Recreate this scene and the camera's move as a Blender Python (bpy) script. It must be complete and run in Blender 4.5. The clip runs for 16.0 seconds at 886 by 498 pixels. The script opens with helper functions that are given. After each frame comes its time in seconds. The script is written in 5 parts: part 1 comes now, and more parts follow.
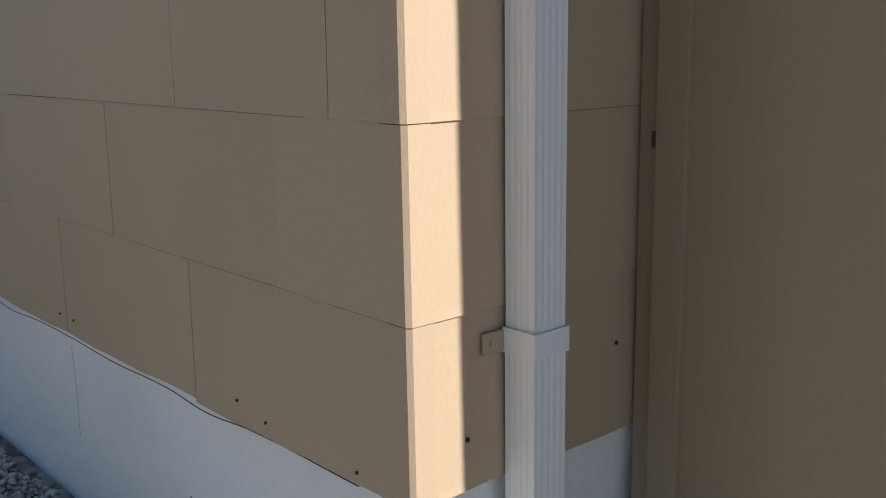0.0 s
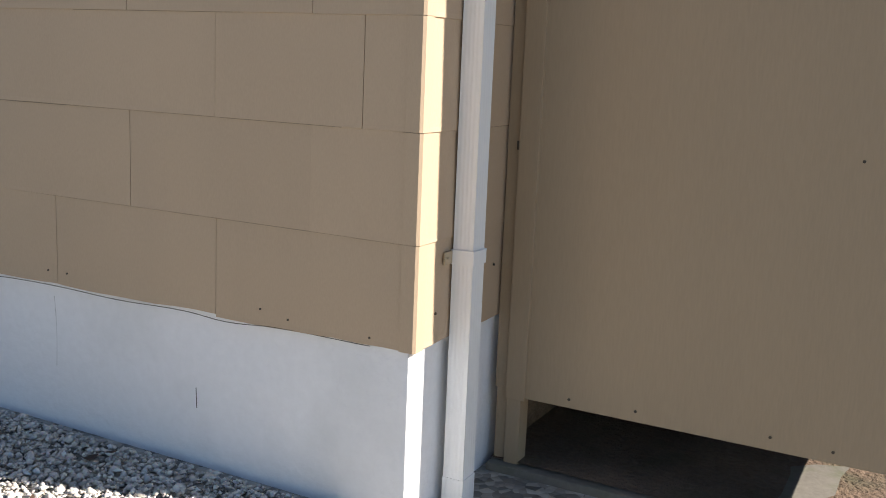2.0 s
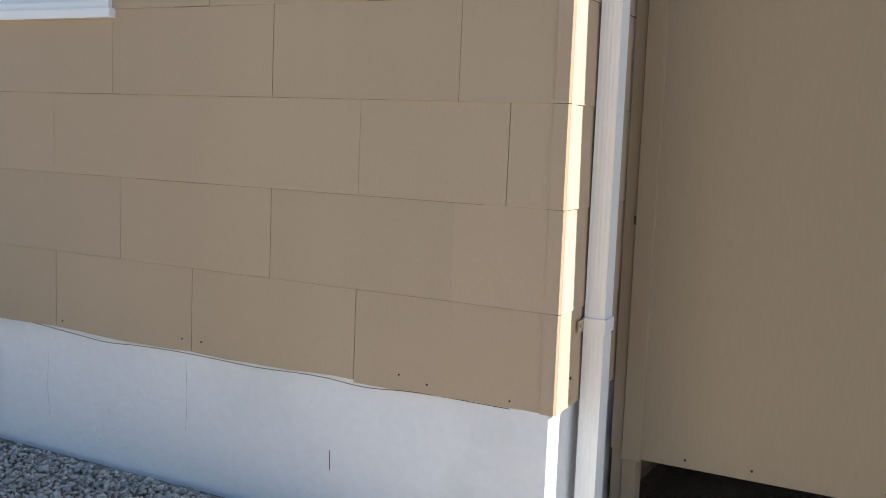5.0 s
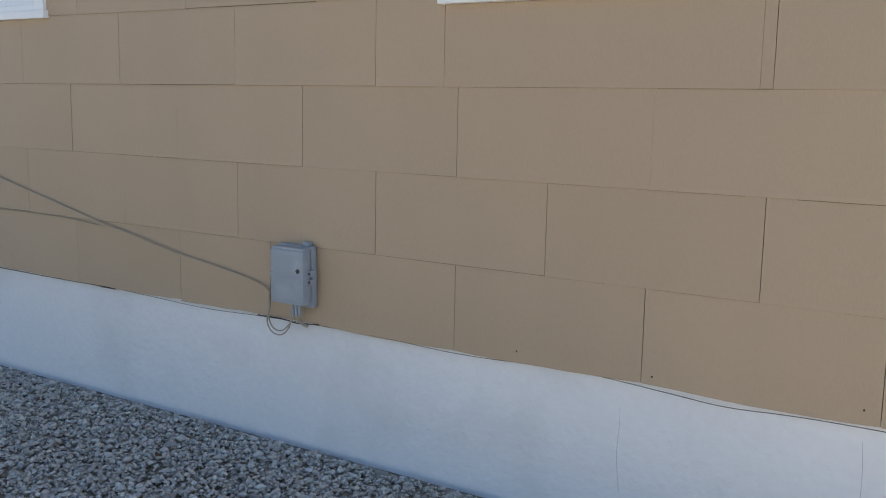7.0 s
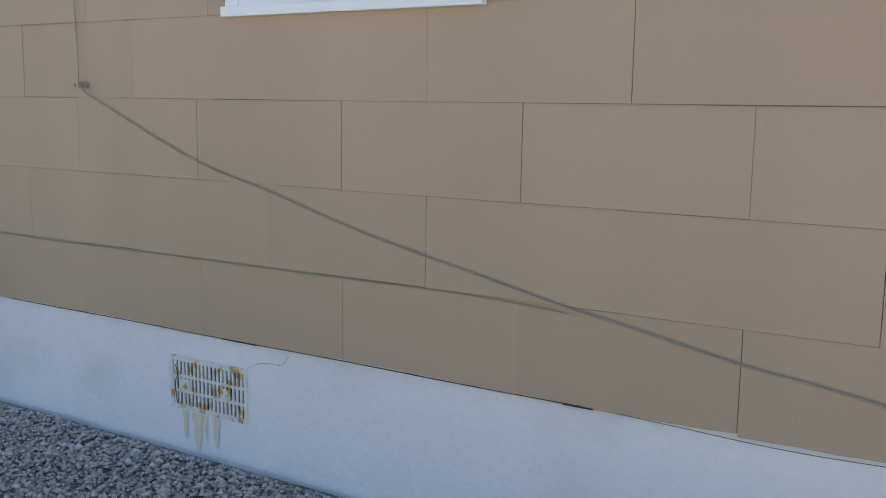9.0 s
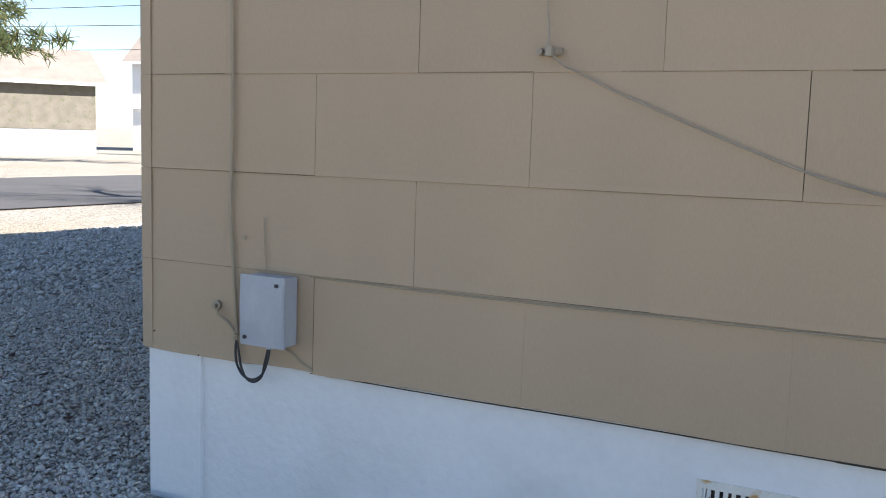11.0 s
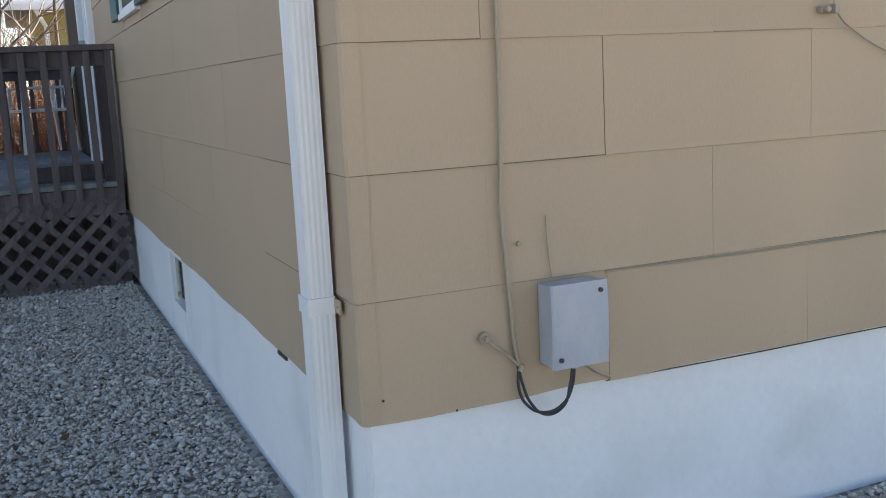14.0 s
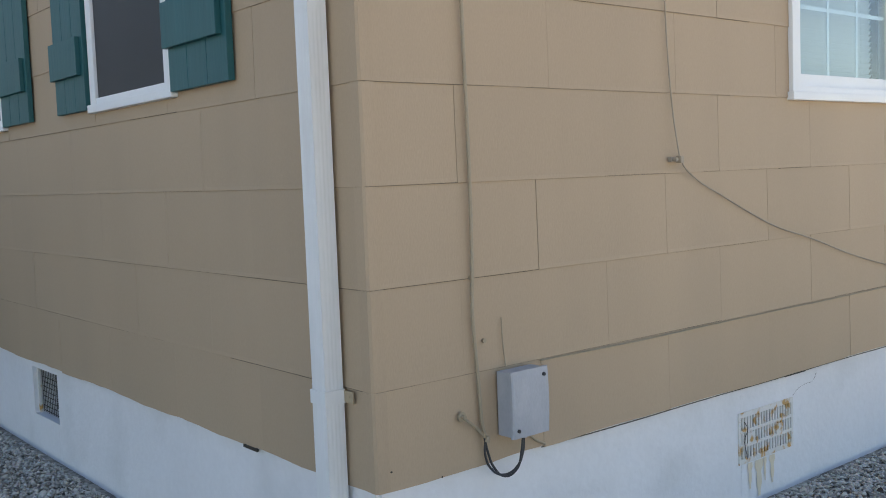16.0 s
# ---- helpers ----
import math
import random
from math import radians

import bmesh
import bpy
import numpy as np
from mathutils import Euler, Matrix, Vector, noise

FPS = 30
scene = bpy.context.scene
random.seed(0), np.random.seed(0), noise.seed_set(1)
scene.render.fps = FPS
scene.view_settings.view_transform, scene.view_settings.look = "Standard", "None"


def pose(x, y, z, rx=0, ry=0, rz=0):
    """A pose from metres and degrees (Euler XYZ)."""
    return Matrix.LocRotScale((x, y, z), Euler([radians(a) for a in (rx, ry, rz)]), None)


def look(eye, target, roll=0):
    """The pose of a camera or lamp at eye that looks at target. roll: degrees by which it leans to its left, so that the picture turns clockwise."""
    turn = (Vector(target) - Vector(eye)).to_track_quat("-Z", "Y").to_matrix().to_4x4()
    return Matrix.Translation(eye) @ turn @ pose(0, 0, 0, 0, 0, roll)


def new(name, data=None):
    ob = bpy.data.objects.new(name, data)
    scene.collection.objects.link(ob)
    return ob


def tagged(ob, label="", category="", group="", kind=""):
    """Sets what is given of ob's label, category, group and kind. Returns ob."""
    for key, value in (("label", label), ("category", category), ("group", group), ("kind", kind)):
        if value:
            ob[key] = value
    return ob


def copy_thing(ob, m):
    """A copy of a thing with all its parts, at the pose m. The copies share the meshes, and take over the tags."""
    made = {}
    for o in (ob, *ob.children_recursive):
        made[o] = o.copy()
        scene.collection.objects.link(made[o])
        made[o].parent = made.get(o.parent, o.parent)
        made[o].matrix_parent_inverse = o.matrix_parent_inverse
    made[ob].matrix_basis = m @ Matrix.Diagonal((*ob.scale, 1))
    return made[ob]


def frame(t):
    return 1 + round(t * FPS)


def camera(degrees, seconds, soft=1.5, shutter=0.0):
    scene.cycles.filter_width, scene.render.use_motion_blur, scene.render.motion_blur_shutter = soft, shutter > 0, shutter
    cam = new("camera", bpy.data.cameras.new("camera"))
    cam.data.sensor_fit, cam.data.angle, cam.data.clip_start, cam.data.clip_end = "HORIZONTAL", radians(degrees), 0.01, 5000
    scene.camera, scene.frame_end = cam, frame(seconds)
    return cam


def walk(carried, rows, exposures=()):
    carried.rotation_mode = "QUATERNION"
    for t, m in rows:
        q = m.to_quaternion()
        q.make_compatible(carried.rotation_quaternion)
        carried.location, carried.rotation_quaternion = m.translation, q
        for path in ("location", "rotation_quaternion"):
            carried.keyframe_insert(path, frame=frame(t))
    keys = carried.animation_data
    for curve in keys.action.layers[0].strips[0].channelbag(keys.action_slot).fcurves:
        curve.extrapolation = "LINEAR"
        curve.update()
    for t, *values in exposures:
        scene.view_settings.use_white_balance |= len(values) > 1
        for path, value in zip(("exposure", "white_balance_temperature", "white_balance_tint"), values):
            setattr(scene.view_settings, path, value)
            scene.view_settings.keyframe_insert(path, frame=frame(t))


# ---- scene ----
cam = camera(49.0, 16.0, soft=1.0)
PATH = [
    (0, (8.277, -0.791, 1.083), (7.546, -0.140, 0.876), -0.97),
    (0.5, (8.268, -1.112, 1.078), (7.660, -0.351, 0.850), 0.31),
    (1, (8.282, -1.398, 1.101), (7.743, -0.584, 0.882), 1.15),
    (1.5, (8.238, -1.715, 1.084), (7.792, -0.841, 0.890), 1.79),
    (2, (8.429, -1.984, 1.153), (7.974, -1.114, 0.962), 2.34),
    (2.5, (8.446, -1.982, 1.111), (7.984, -1.113, 0.936), 2.75),
    (3, (8.441, -2.078, 1.110), (7.988, -1.199, 0.964), 2.10),
    (3.2, (8.508, -2.055, 1.097), (8.028, -1.186, 0.981), 1.40),
    (5.5, (7.849, -2.423, 1.231), (7.394, -1.541, 1.105), 1.97),
    (6, (7.372, -2.498, 1.275), (6.900, -1.630, 1.123), -0.05),
    (6.5, (6.925, -2.453, 1.137), (6.392, -1.615, 1.013), 0.21),
    (7, (6.446, -2.464, 1.224), (5.904, -1.638, 1.068), 0.77),
    (7.5, (5.904, -2.451, 1.235), (5.372, -1.621, 1.071), 0.89),
    (8, (5.368, -2.374, 1.174), (4.835, -1.539, 1.039), 1.89),
    (8.5, (4.870, -2.275, 1.250), (4.323, -1.449, 1.113), 1.14),
    (9, (4.265, -2.326, 1.262), (3.738, -1.490, 1.108), 0.53),
    (9.5, (3.784, -2.238, 1.247), (3.216, -1.432, 1.080), -0.47),
    (10, (3.166, -2.113, 1.128), (2.608, -1.295, 0.989), 0.24),
    (10.2, (2.945, -2.118, 1.082), (2.402, -1.287, 0.960), 0.67),
    (12.3, (0.764, -2.133, 1.172), (0.546, -1.168, 1.028), -0.96),
    (12.5, (0.572, -2.079, 1.181), (0.404, -1.105, 1.029), -2.05),
    (13, (0.202, -2.026, 1.172), (0.163, -1.037, 1.029), -2.07),
    (13.5, (-0.254, -1.883, 1.184), (-0.079, -0.910, 1.030), -2.09),
    (14, (-0.616, -1.892, 1.168), (-0.226, -0.987, 0.997), -2.79),
    (14.5, (-0.855, -1.890, 1.167), (-0.299, -1.077, 0.997), -2.91),
    (15, (-1.086, -1.845, 1.196), (-0.405, -1.126, 1.057), -1.97),
    (15.5, (-1.290, -1.841, 1.203), (-0.571, -1.155, 1.091), -1.72),
    (16, (-1.431, -2.037, 1.273), (-0.796, -1.268, 1.197), -2.16),
]

walk(cam, [(t, look(e, g, r)) for t, e, g, r in PATH],
     exposures=[(0, 0.5, 6350, 10), (1.5, 1.05, 6650, 12), (3.2, 1.3, 6800, 13), (5.5, 1.48, 6700, 12), (8, 1.7, 6700, 12), (10, 1.85, 6600, 12),
                (12.5, 1.95, 6650, 13), (13.5, 2.2, 6900, 13), (14.5, 2.22, 7300, 13), (16, 2.08, 7350, 13)])

# ---- light ----
SUN = Vector((0.945 * 0.84, 0.327 * 0.84, 0.545))
world = bpy.data.worlds.new("sky_world")
scene.world = world
world.use_nodes = True
wn = world.node_tree
sky = wn.nodes.new("ShaderNodeTexSky")
sky.sky_type = "NISHITA"
sky.sun_disc = False
sky.sun_elevation = radians(33)
sky.sun_rotation = radians(71)
sky.air_density = 1.0
sky.dust_density = 0.15
sky.altitude = 1200
sky.ozone_density = 2.0
wn.links.new(sky.outputs[0], wn.nodes["Background"].inputs[0])
wn.nodes["Background"].inputs[1].default_value = 0.062
sun_data = bpy.data.lights.new("sun", "SUN")
sun_data.energy = 5.0
sun_data.angle = radians(0.5)
sun_data.color = (1.0, 0.955, 0.89)
sun = new("sun", sun_data)
sun.matrix_world = look(SUN * 40, (0, 0, 0))


# ---- materials ----
def mat(name, base, rough=0.7, var=0.15, scale=3.0, fine=60.0, bump=0.15, metal=0.0, stain=None, stain_amt=0.5,
        stain_scale=1.5, stain_at=(0.52, 0.75), stretch=(1, 1, 1), rand=0.0, spec=0.5, bump_dist=0.003):
    m = bpy.data.materials.new(name)
    m.use_nodes = True
    nt = m.node_tree
    b = nt.nodes["Principled BSDF"]
    b.inputs["Roughness"].default_value = rough
    b.inputs["Metallic"].default_value = metal
    b.inputs["Specular IOR Level"].default_value = spec
    tc = nt.nodes.new("ShaderNodeTexCoord")
    mp = nt.nodes.new("ShaderNodeMapping")
    mp.inputs["Scale"].default_value = stretch
    geo = nt.nodes.new("ShaderNodeNewGeometry")
    nt.links.new(geo.outputs["Position"], mp.inputs["Vector"])

    def noi(s, detail=4.0):
        n = nt.nodes.new("ShaderNodeTexNoise")
        n.inputs["Scale"].default_value = s
        n.inputs["Detail"].default_value = detail
        nt.links.new(mp.outputs[0], n.inputs["Vector"])
        return n
    big, small = noi(scale), noi(fine, 6.0)
    add = nt.nodes.new("ShaderNodeMath")
    add.operation = "MULTIPLY_ADD"
    add.inputs[1].default_value = 0.6
    nt.links.new(big.outputs["Fac"], add.inputs[0])
    half = nt.nodes.new("ShaderNodeMath")
    half.operation = "MULTIPLY"
    half.inputs[1].default_value = 0.4
    nt.links.new(small.outputs["Fac"], half.inputs[0])
    nt.links.new(half.outputs[0], add.inputs[2])
    ramp = nt.nodes.new("ShaderNodeValToRGB")
    lo = [c * (1 - var) for c in base]
    hi = [min(1, c * (1 + var)) for c in base]
    ramp.color_ramp.elements[0].position = 0.3
    ramp.color_ramp.elements[1].position = 0.7
    ramp.color_ramp.elements[0].color = (*lo, 1)
    ramp.color_ramp.elements[1].color = (*hi, 1)
    nt.links.new(add.outputs[0], ramp.inputs[0])
    col = ramp.outputs[0]
    if stain:
        sn = noi(stain_scale, 8.0)
        sr = nt.nodes.new("ShaderNodeValToRGB")
        sr.color_ramp.elements[0].position = stain_at[0]
        sr.color_ramp.elements[1].position = stain_at[1]
        sr.color_ramp.elements[1].color = (stain_amt, stain_amt, stain_amt, 1)
        nt.links.new(sn.outputs["Fac"], sr.inputs[0])
        mx = nt.nodes.new("ShaderNodeMix")
        mx.data_type = "RGBA"
        nt.links.new(sr.outputs[0], mx.inputs[0])
        nt.links.new(col, mx.inputs[6])
        mx.inputs[7].default_value = (*stain, 1)
        col = mx.outputs[2]
    if rand:
        oi = nt.nodes.new("ShaderNodeObjectInfo")
        mr = nt.nodes.new("ShaderNodeMapRange")
        mr.inputs[3].default_value = 1 - rand
        mr.inputs[4].default_value = 1 + rand
        nt.links.new(oi.outputs["Random"], mr.inputs[0])
        hs = nt.nodes.new("ShaderNodeHueSaturation")
        nt.links.new(mr.outputs[0], hs.inputs["Value"])
        nt.links.new(col, hs.inputs["Color"])
        col = hs.outputs[0]
    nt.links.new(col, b.inputs["Base Color"])
    if bump:
        bp = nt.nodes.new("ShaderNodeBump")
        bp.inputs["Strength"].default_value = bump
        bp.inputs["Distance"].default_value = bump_dist
        nt.links.new(small.outputs["Fac"], bp.inputs["Height"])
        nt.links.new(bp.outputs[0], b.inputs["Normal"])
    return m


def island_mat(name, colors, rough=0.9):
    """Each loose piece takes its own colour of a ramp."""
    m = bpy.data.materials.new(name)
    m.use_nodes = True
    nt = m.node_tree
    b = nt.nodes["Principled BSDF"]
    b.inputs["Roughness"].default_value = rough
    geo = nt.nodes.new("ShaderNodeNewGeometry")
    r = nt.nodes.new("ShaderNodeValToRGB")
    while len(r.color_ramp.elements) < len(colors):
        r.color_ramp.elements.new(0.5)
    for i, c in enumerate(colors):
        r.color_ramp.elements[i].position = i / (len(colors) - 1)
        r.color_ramp.elements[i].color = (*c, 1)
    nt.links.new(geo.outputs["Random Per Island"], r.inputs[0])
    n = nt.nodes.new("ShaderNodeTexNoise")
    n.inputs["Scale"].default_value = 120
    nt.links.new(geo.outputs["Position"], n.inputs["Vector"])
    mx = nt.nodes.new("ShaderNodeMix")
    mx.data_type = "RGBA"
    mx.blend_type = "MULTIPLY"
    mx.inputs[0].default_value = 0.35
    nt.links.new(r.outputs[0], mx.inputs[6])
    nt.links.new(n.outputs["Color"], mx.inputs[7])
    nt.links.new(mx.outputs[2], b.inputs["Base Color"])
    return m


SIDING = mat("tan_siding_paint", (0.45, 0.335, 0.225), 0.62, 0.08, 1.3, 330, 0.4, stretch=(1, 1, 0.28), rand=0.022,
             stain=(0.41, 0.31, 0.215), stain_amt=0.35, stain_scale=2.3, bump_dist=0.0012)
# siding tan lowered in value: the addition's shade is put into the colour
SIDING_SHADED = mat("tan_board_shaded", (0.31, 0.236, 0.155), 0.6, 0.09, 1.6, 220, 0.45, stretch=(1, 1, 0.12),
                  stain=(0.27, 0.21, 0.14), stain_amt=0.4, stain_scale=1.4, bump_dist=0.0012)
CAULK = mat("tan_caulk", (0.40, 0.31, 0.20), 0.6, 0.1, 5, 90, 0.3)
SEAM = mat("seam_brown", (0.17, 0.13, 0.09), 0.85, 0.3, 8, 120, 0.2)
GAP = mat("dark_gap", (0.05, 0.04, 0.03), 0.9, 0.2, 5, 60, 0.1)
MASONRY = mat("white_masonry_paint", (0.78, 0.78, 0.79), 0.7, 0.05, 1.7, 45, 0.7, stain=(0.55, 0.56, 0.55), stain_amt=0.4,
              stain_scale=2.6, bump_dist=0.004)
WHITE_METAL = mat("white_downspout_enamel", (0.80, 0.81, 0.81), 0.38, 0.05, 4, 70, 0.1, stretch=(1, 1, 0.15), stain=(0.6, 0.59, 0.57),
                  stain_amt=0.5, stain_scale=9)
VINYL = mat("white_vinyl", (0.83, 0.84, 0.85), 0.4, 0.03, 5, 90, 0.05)
GREY_BOX = mat("grey_plastic", (0.30, 0.335, 0.38), 0.5, 0.08, 8, 140, 0.25, stain=(0.42, 0.45, 0.48), stain_amt=0.5, stain_scale=16)
GREY_METAL = mat("grey_painted_steel", (0.40, 0.42, 0.46), 0.42, 0.10, 7, 160, 0.2, stain=(0.52, 0.53, 0.55), stain_amt=0.6,
                 stain_scale=11, stretch=(1, 1, 0.5))
STEEL = mat("zinc_steel", (0.45, 0.45, 0.45), 0.4, 0.2, 20, 150, 0.2, metal=0.8)
BLACK = mat("black_rubber", (0.03, 0.03, 0.035), 0.5, 0.2, 20, 150, 0.1)
CABLE_TAN = mat("tan_painted_cable", (0.36, 0.29, 0.20), 0.55, 0.12, 6, 200, 0.2)
CABLE_GREY = mat("grey_cable", (0.36, 0.30, 0.23), 0.6, 0.25, 9, 200, 0.2)
RUST = mat("rusty_white_iron", (0.72, 0.70, 0.66), 0.75, 0.08, 9, 90, 0.4, stain=(0.54, 0.30, 0.085), stain_amt=0.95, stain_scale=26, stain_at=(0.52, 0.62))
RUST_RUN = mat("rust_run", (0.72, 0.63, 0.48), 0.8, 0.10, 14, 60, 0.1, stain=(0.76, 0.74, 0.70), stain_amt=0.8, stain_scale=9,
               stretch=(1, 1, 0.25))
HOLLOW = mat("unlit_hollow", (0.03, 0.028, 0.026), 0.95, 0.3, 5, 40, 0.1)
TEAL = mat("teal_wood_paint", (0.012, 0.105, 0.115), 0.5, 0.12, 4, 60, 0.35, stretch=(1, 1, 0.15), stain=(0.03, 0.15, 0.16),
           stain_amt=0.35, stain_scale=6)
SCREEN = mat("dark_insect_screen", (0.035, 0.037, 0.042), 0.55, 0.25, 2.0, 300, 0.2)
CURTAIN = mat("grey_curtain", (0.25, 0.25, 0.27), 0.9, 0.2, 3, 60, 0.2, stretch=(1, 6, 1))
BLIND = mat("white_blind", (0.75, 0.77, 0.78), 0.5, 0.04, 4, 60, 0.05)
DECK = mat("weathered_deck_wood", (0.108, 0.087, 0.092), 0.8, 0.3, 3, 40, 0.4, stretch=(6, 6, 0.7), rand=0.16, stain=(0.17, 0.15, 0.145),
           stain_amt=0.5, stain_scale=5)
DECK_FLOOR = mat("grey_deck_boards", (0.18, 0.19, 0.195), 0.8, 0.25, 2, 40, 0.4, stretch=(8, 1, 1), rand=0.1, stain=(0.34, 0.33, 0.32),
                 stain_amt=0.5, stain_scale=4)
SOIL = mat("damp_soil", (0.15, 0.10, 0.065), 0.95, 0.4, 4, 60, 0.8, stain=(0.05, 0.06, 0.025), stain_amt=0.6, stain_scale=6, bump_dist=0.02)
CONCRETE = mat("old_concrete", (0.17, 0.155, 0.13), 0.9, 0.25, 3, 50, 0.5, stain=(0.08, 0.10, 0.04), stain_amt=0.7, stain_scale=6)
STONES = island_mat("gravel_stones", [(0.36, 0.335, 0.30), (0.68, 0.63, 0.56), (0.80, 0.75, 0.67), (0.60, 0.56, 0.50), (0.88, 0.86, 0.81)])
ASPHALT = mat("asphalt", (0.075, 0.075, 0.078), 0.9, 0.15, 0.6, 30, 0.4, stain=(0.11, 0.105, 0.10), stain_amt=0.5, stain_scale=0.8)
PLASTIC_WHITE = mat("white_plastic", (0.78, 0.78, 0.76), 0.4, 0.04, 5, 60, 0.05)


def ground_material():
    m = bpy.data.materials.new("gravel_ground")
    m.use_nodes = True
    nt = m.node_tree
    b = nt.nodes["Principled BSDF"]
    b.inputs["Roughness"].default_value = 0.95
    geo = nt.nodes.new("ShaderNodeNewGeometry")
    vor = nt.nodes.new("ShaderNodeTexVoronoi")
    vor.inputs["Scale"].default_value = 38
    nt.links.new(geo.outputs["Position"], vor.inputs["Vector"])
    r = nt.nodes.new("ShaderNodeValToRGB")
    for i, (p, c) in enumerate([(0.0, (0.13, 0.12, 0.105)), (0.45, (0.31, 0.285, 0.245)), (1.0, (0.48, 0.45, 0.39))]):
        if i > 1:
            r.color_ramp.elements.new(p)
        r.color_ramp.elements[i].position = p
        r.color_ramp.elements[i].color = (*c, 1)
    sep = nt.nodes.new("ShaderNodeSeparateColor")
    nt.links.new(vor.outputs["Color"], sep.inputs[0])
    nt.links.new(sep.outputs[0], r.inputs[0])
    n = nt.nodes.new("ShaderNodeTexNoise")
    n.inputs["Scale"].default_value = 0.35
    n.inputs["Detail"].default_value = 8
    nt.links.new(geo.outputs["Position"], n.inputs["Vector"])
    mx = nt.nodes.new("ShaderNodeMix")
    mx.data_type = "RGBA"
    rr = nt.nodes.new("ShaderNodeValToRGB")
    rr.color_ramp.elements[0].position = 0.45
    rr.color_ramp.elements[1].position = 0.7
    rr.color_ramp.elements[1].color = (0.5, 0.5, 0.5, 1)
    nt.links.new(n.outputs["Fac"], rr.inputs[0])
    nt.links.new(rr.outputs[0], mx.inputs[0])
    nt.links.new(r.outputs[0], mx.inputs[6])
    mx.inputs[7].default_value = (0.27, 0.22, 0.145, 1)
    nt.links.new(mx.outputs[2], b.inputs["Base Color"])
    bp = nt.nodes.new("ShaderNodeBump")
    bp.inputs["Distance"].default_value = 0.012
    bp.invert = True
    nt.links.new(vor.outputs["Distance"], bp.inputs["Height"])
    nt.links.new(bp.outputs[0], b.inputs["Normal"])
    return m


GROUND = ground_material()


def glass_mat():
    m = bpy.data.materials.new("window_glass")
    m.use_nodes = True
    nt = m.node_tree
    out = nt.nodes["Material Output"]
    nt.nodes.remove(nt.nodes["Principled BSDF"])
    gl, tr, mx, fr = (nt.nodes.new("ShaderNodeBsdf" + k) if k in ("Glossy", "Transparent") else nt.nodes.new("ShaderNode" + k)
                      for k in ("Glossy", "Transparent", "MixShader", "LayerWeight"))
    bend, gain = nt.nodes.new("ShaderNodeMath"), nt.nodes.new("ShaderNodeMath")
    bend.operation, gain.operation = "POWER", "MULTIPLY_ADD"
    bend.inputs[1].default_value = 3.0
    gain.inputs[1].default_value, gain.inputs[2].default_value = 0.55, 0.035
    gl.inputs["Roughness"].default_value = 0.01
    tr.inputs["Color"].default_value = (0.86, 0.92, 0.93, 1)
    nt.links.new(fr.outputs["Facing"], bend.inputs[0])
    nt.links.new(bend.outputs[0], gain.inputs[0])
    nt.links.new(gain.outputs[0], mx.inputs[0])
    nt.links.new(tr.outputs[0], mx.inputs[1])
    nt.links.new(gl.outputs[0], mx.inputs[2])
    nt.links.new(mx.outputs[0], out.inputs[0])
    return m


GLASS = glass_mat()


# ---- building blocks ----
def thing(name, loc=(0, 0, 0), rz=0.0, label="", category="", group="", kind=""):
    ob = new(name)
    ob.matrix_basis = pose(*loc, 0, 0, rz)
    ob.empty_display_size = 0.1
    return tagged(ob, label, category, group, kind)


def mesh_of(name, bm, material, smooth=False):
    me = bpy.data.meshes.new(name)
    bmesh.ops.recalc_face_normals(bm, faces=bm.faces[:])
    bm.to_mesh(me)
    bm.free()
    me.materials.append(material)
    if smooth:
        me.polygons.foreach_set("use_smooth", [True] * len(me.polygons))
    return me


def part(name, bm, material, parent=None, label="", smooth=False):
    ob = new(name, mesh_of(name, bm, material, smooth))
    ob.parent = parent
    return tagged(ob, label)


def box(x0, y0, z0, x1, y1, z1, bev=0.0, bm=None, rot=None):
    bm = bm or bmesh.new()
    vs = bmesh.ops.create_cube(bm, size=1.0)["verts"]
    m = Matrix.Translation(((x0 + x1) / 2, (y0 + y1) / 2, (z0 + z1) / 2)) @ (rot or Matrix()) @ Matrix.Diagonal((abs(x1 - x0), abs(y1 - y0), abs(z1 - z0), 1))
    bmesh.ops.transform(bm, matrix=m, verts=vs)
    if bev:
        es = list({e for v in vs for e in v.link_edges})
        bmesh.ops.bevel(bm, geom=es, offset=bev, segments=2, affect="EDGES", profile=0.7)
    return bm


def cyl(p, q, r0, r1=None, n=12, bm=None):
    bm = bm or bmesh.new()
    p, q = Vector(p), Vector(q)
    d = q - p
    m = Matrix.Translation((p + q) / 2) @ d.to_track_quat("Z", "Y").to_matrix().to_4x4()
    bmesh.ops.create_cone(bm, cap_ends=True, segments=n, radius1=r0, radius2=r0 if r1 is None else r1, depth=d.length, matrix=m)
    return bm


def tube(name, pts, r, material, parent=None, label="", res=3):
    cu = bpy.data.curves.new(name, "CURVE")
    cu.dimensions = "3D"
    cu.bevel_depth = r
    cu.bevel_resolution = res
    sp = cu.splines.new("BEZIER")
    sp.bezier_points.add(len(pts) - 1)
    for b, p in zip(sp.bezier_points, pts):
        b.co = p
        b.handle_left_type = b.handle_right_type = "AUTO"
    sp.resolution_u = 6
    tmp = bpy.data.objects.new("tmp", cu)
    scene.collection.objects.link(tmp)
    me = bpy.data.meshes.new_from_object(tmp.evaluated_get(bpy.context.evaluated_depsgraph_get()))
    bpy.data.objects.remove(tmp)
    bpy.data.curves.remove(cu)
    me.materials.clear()
    me.materials.append(material)
    me.polygons.foreach_set("use_smooth", [True] * len(me.polygons))
    ob = new(name, me)
    ob.parent = parent
    return tagged(ob, label)


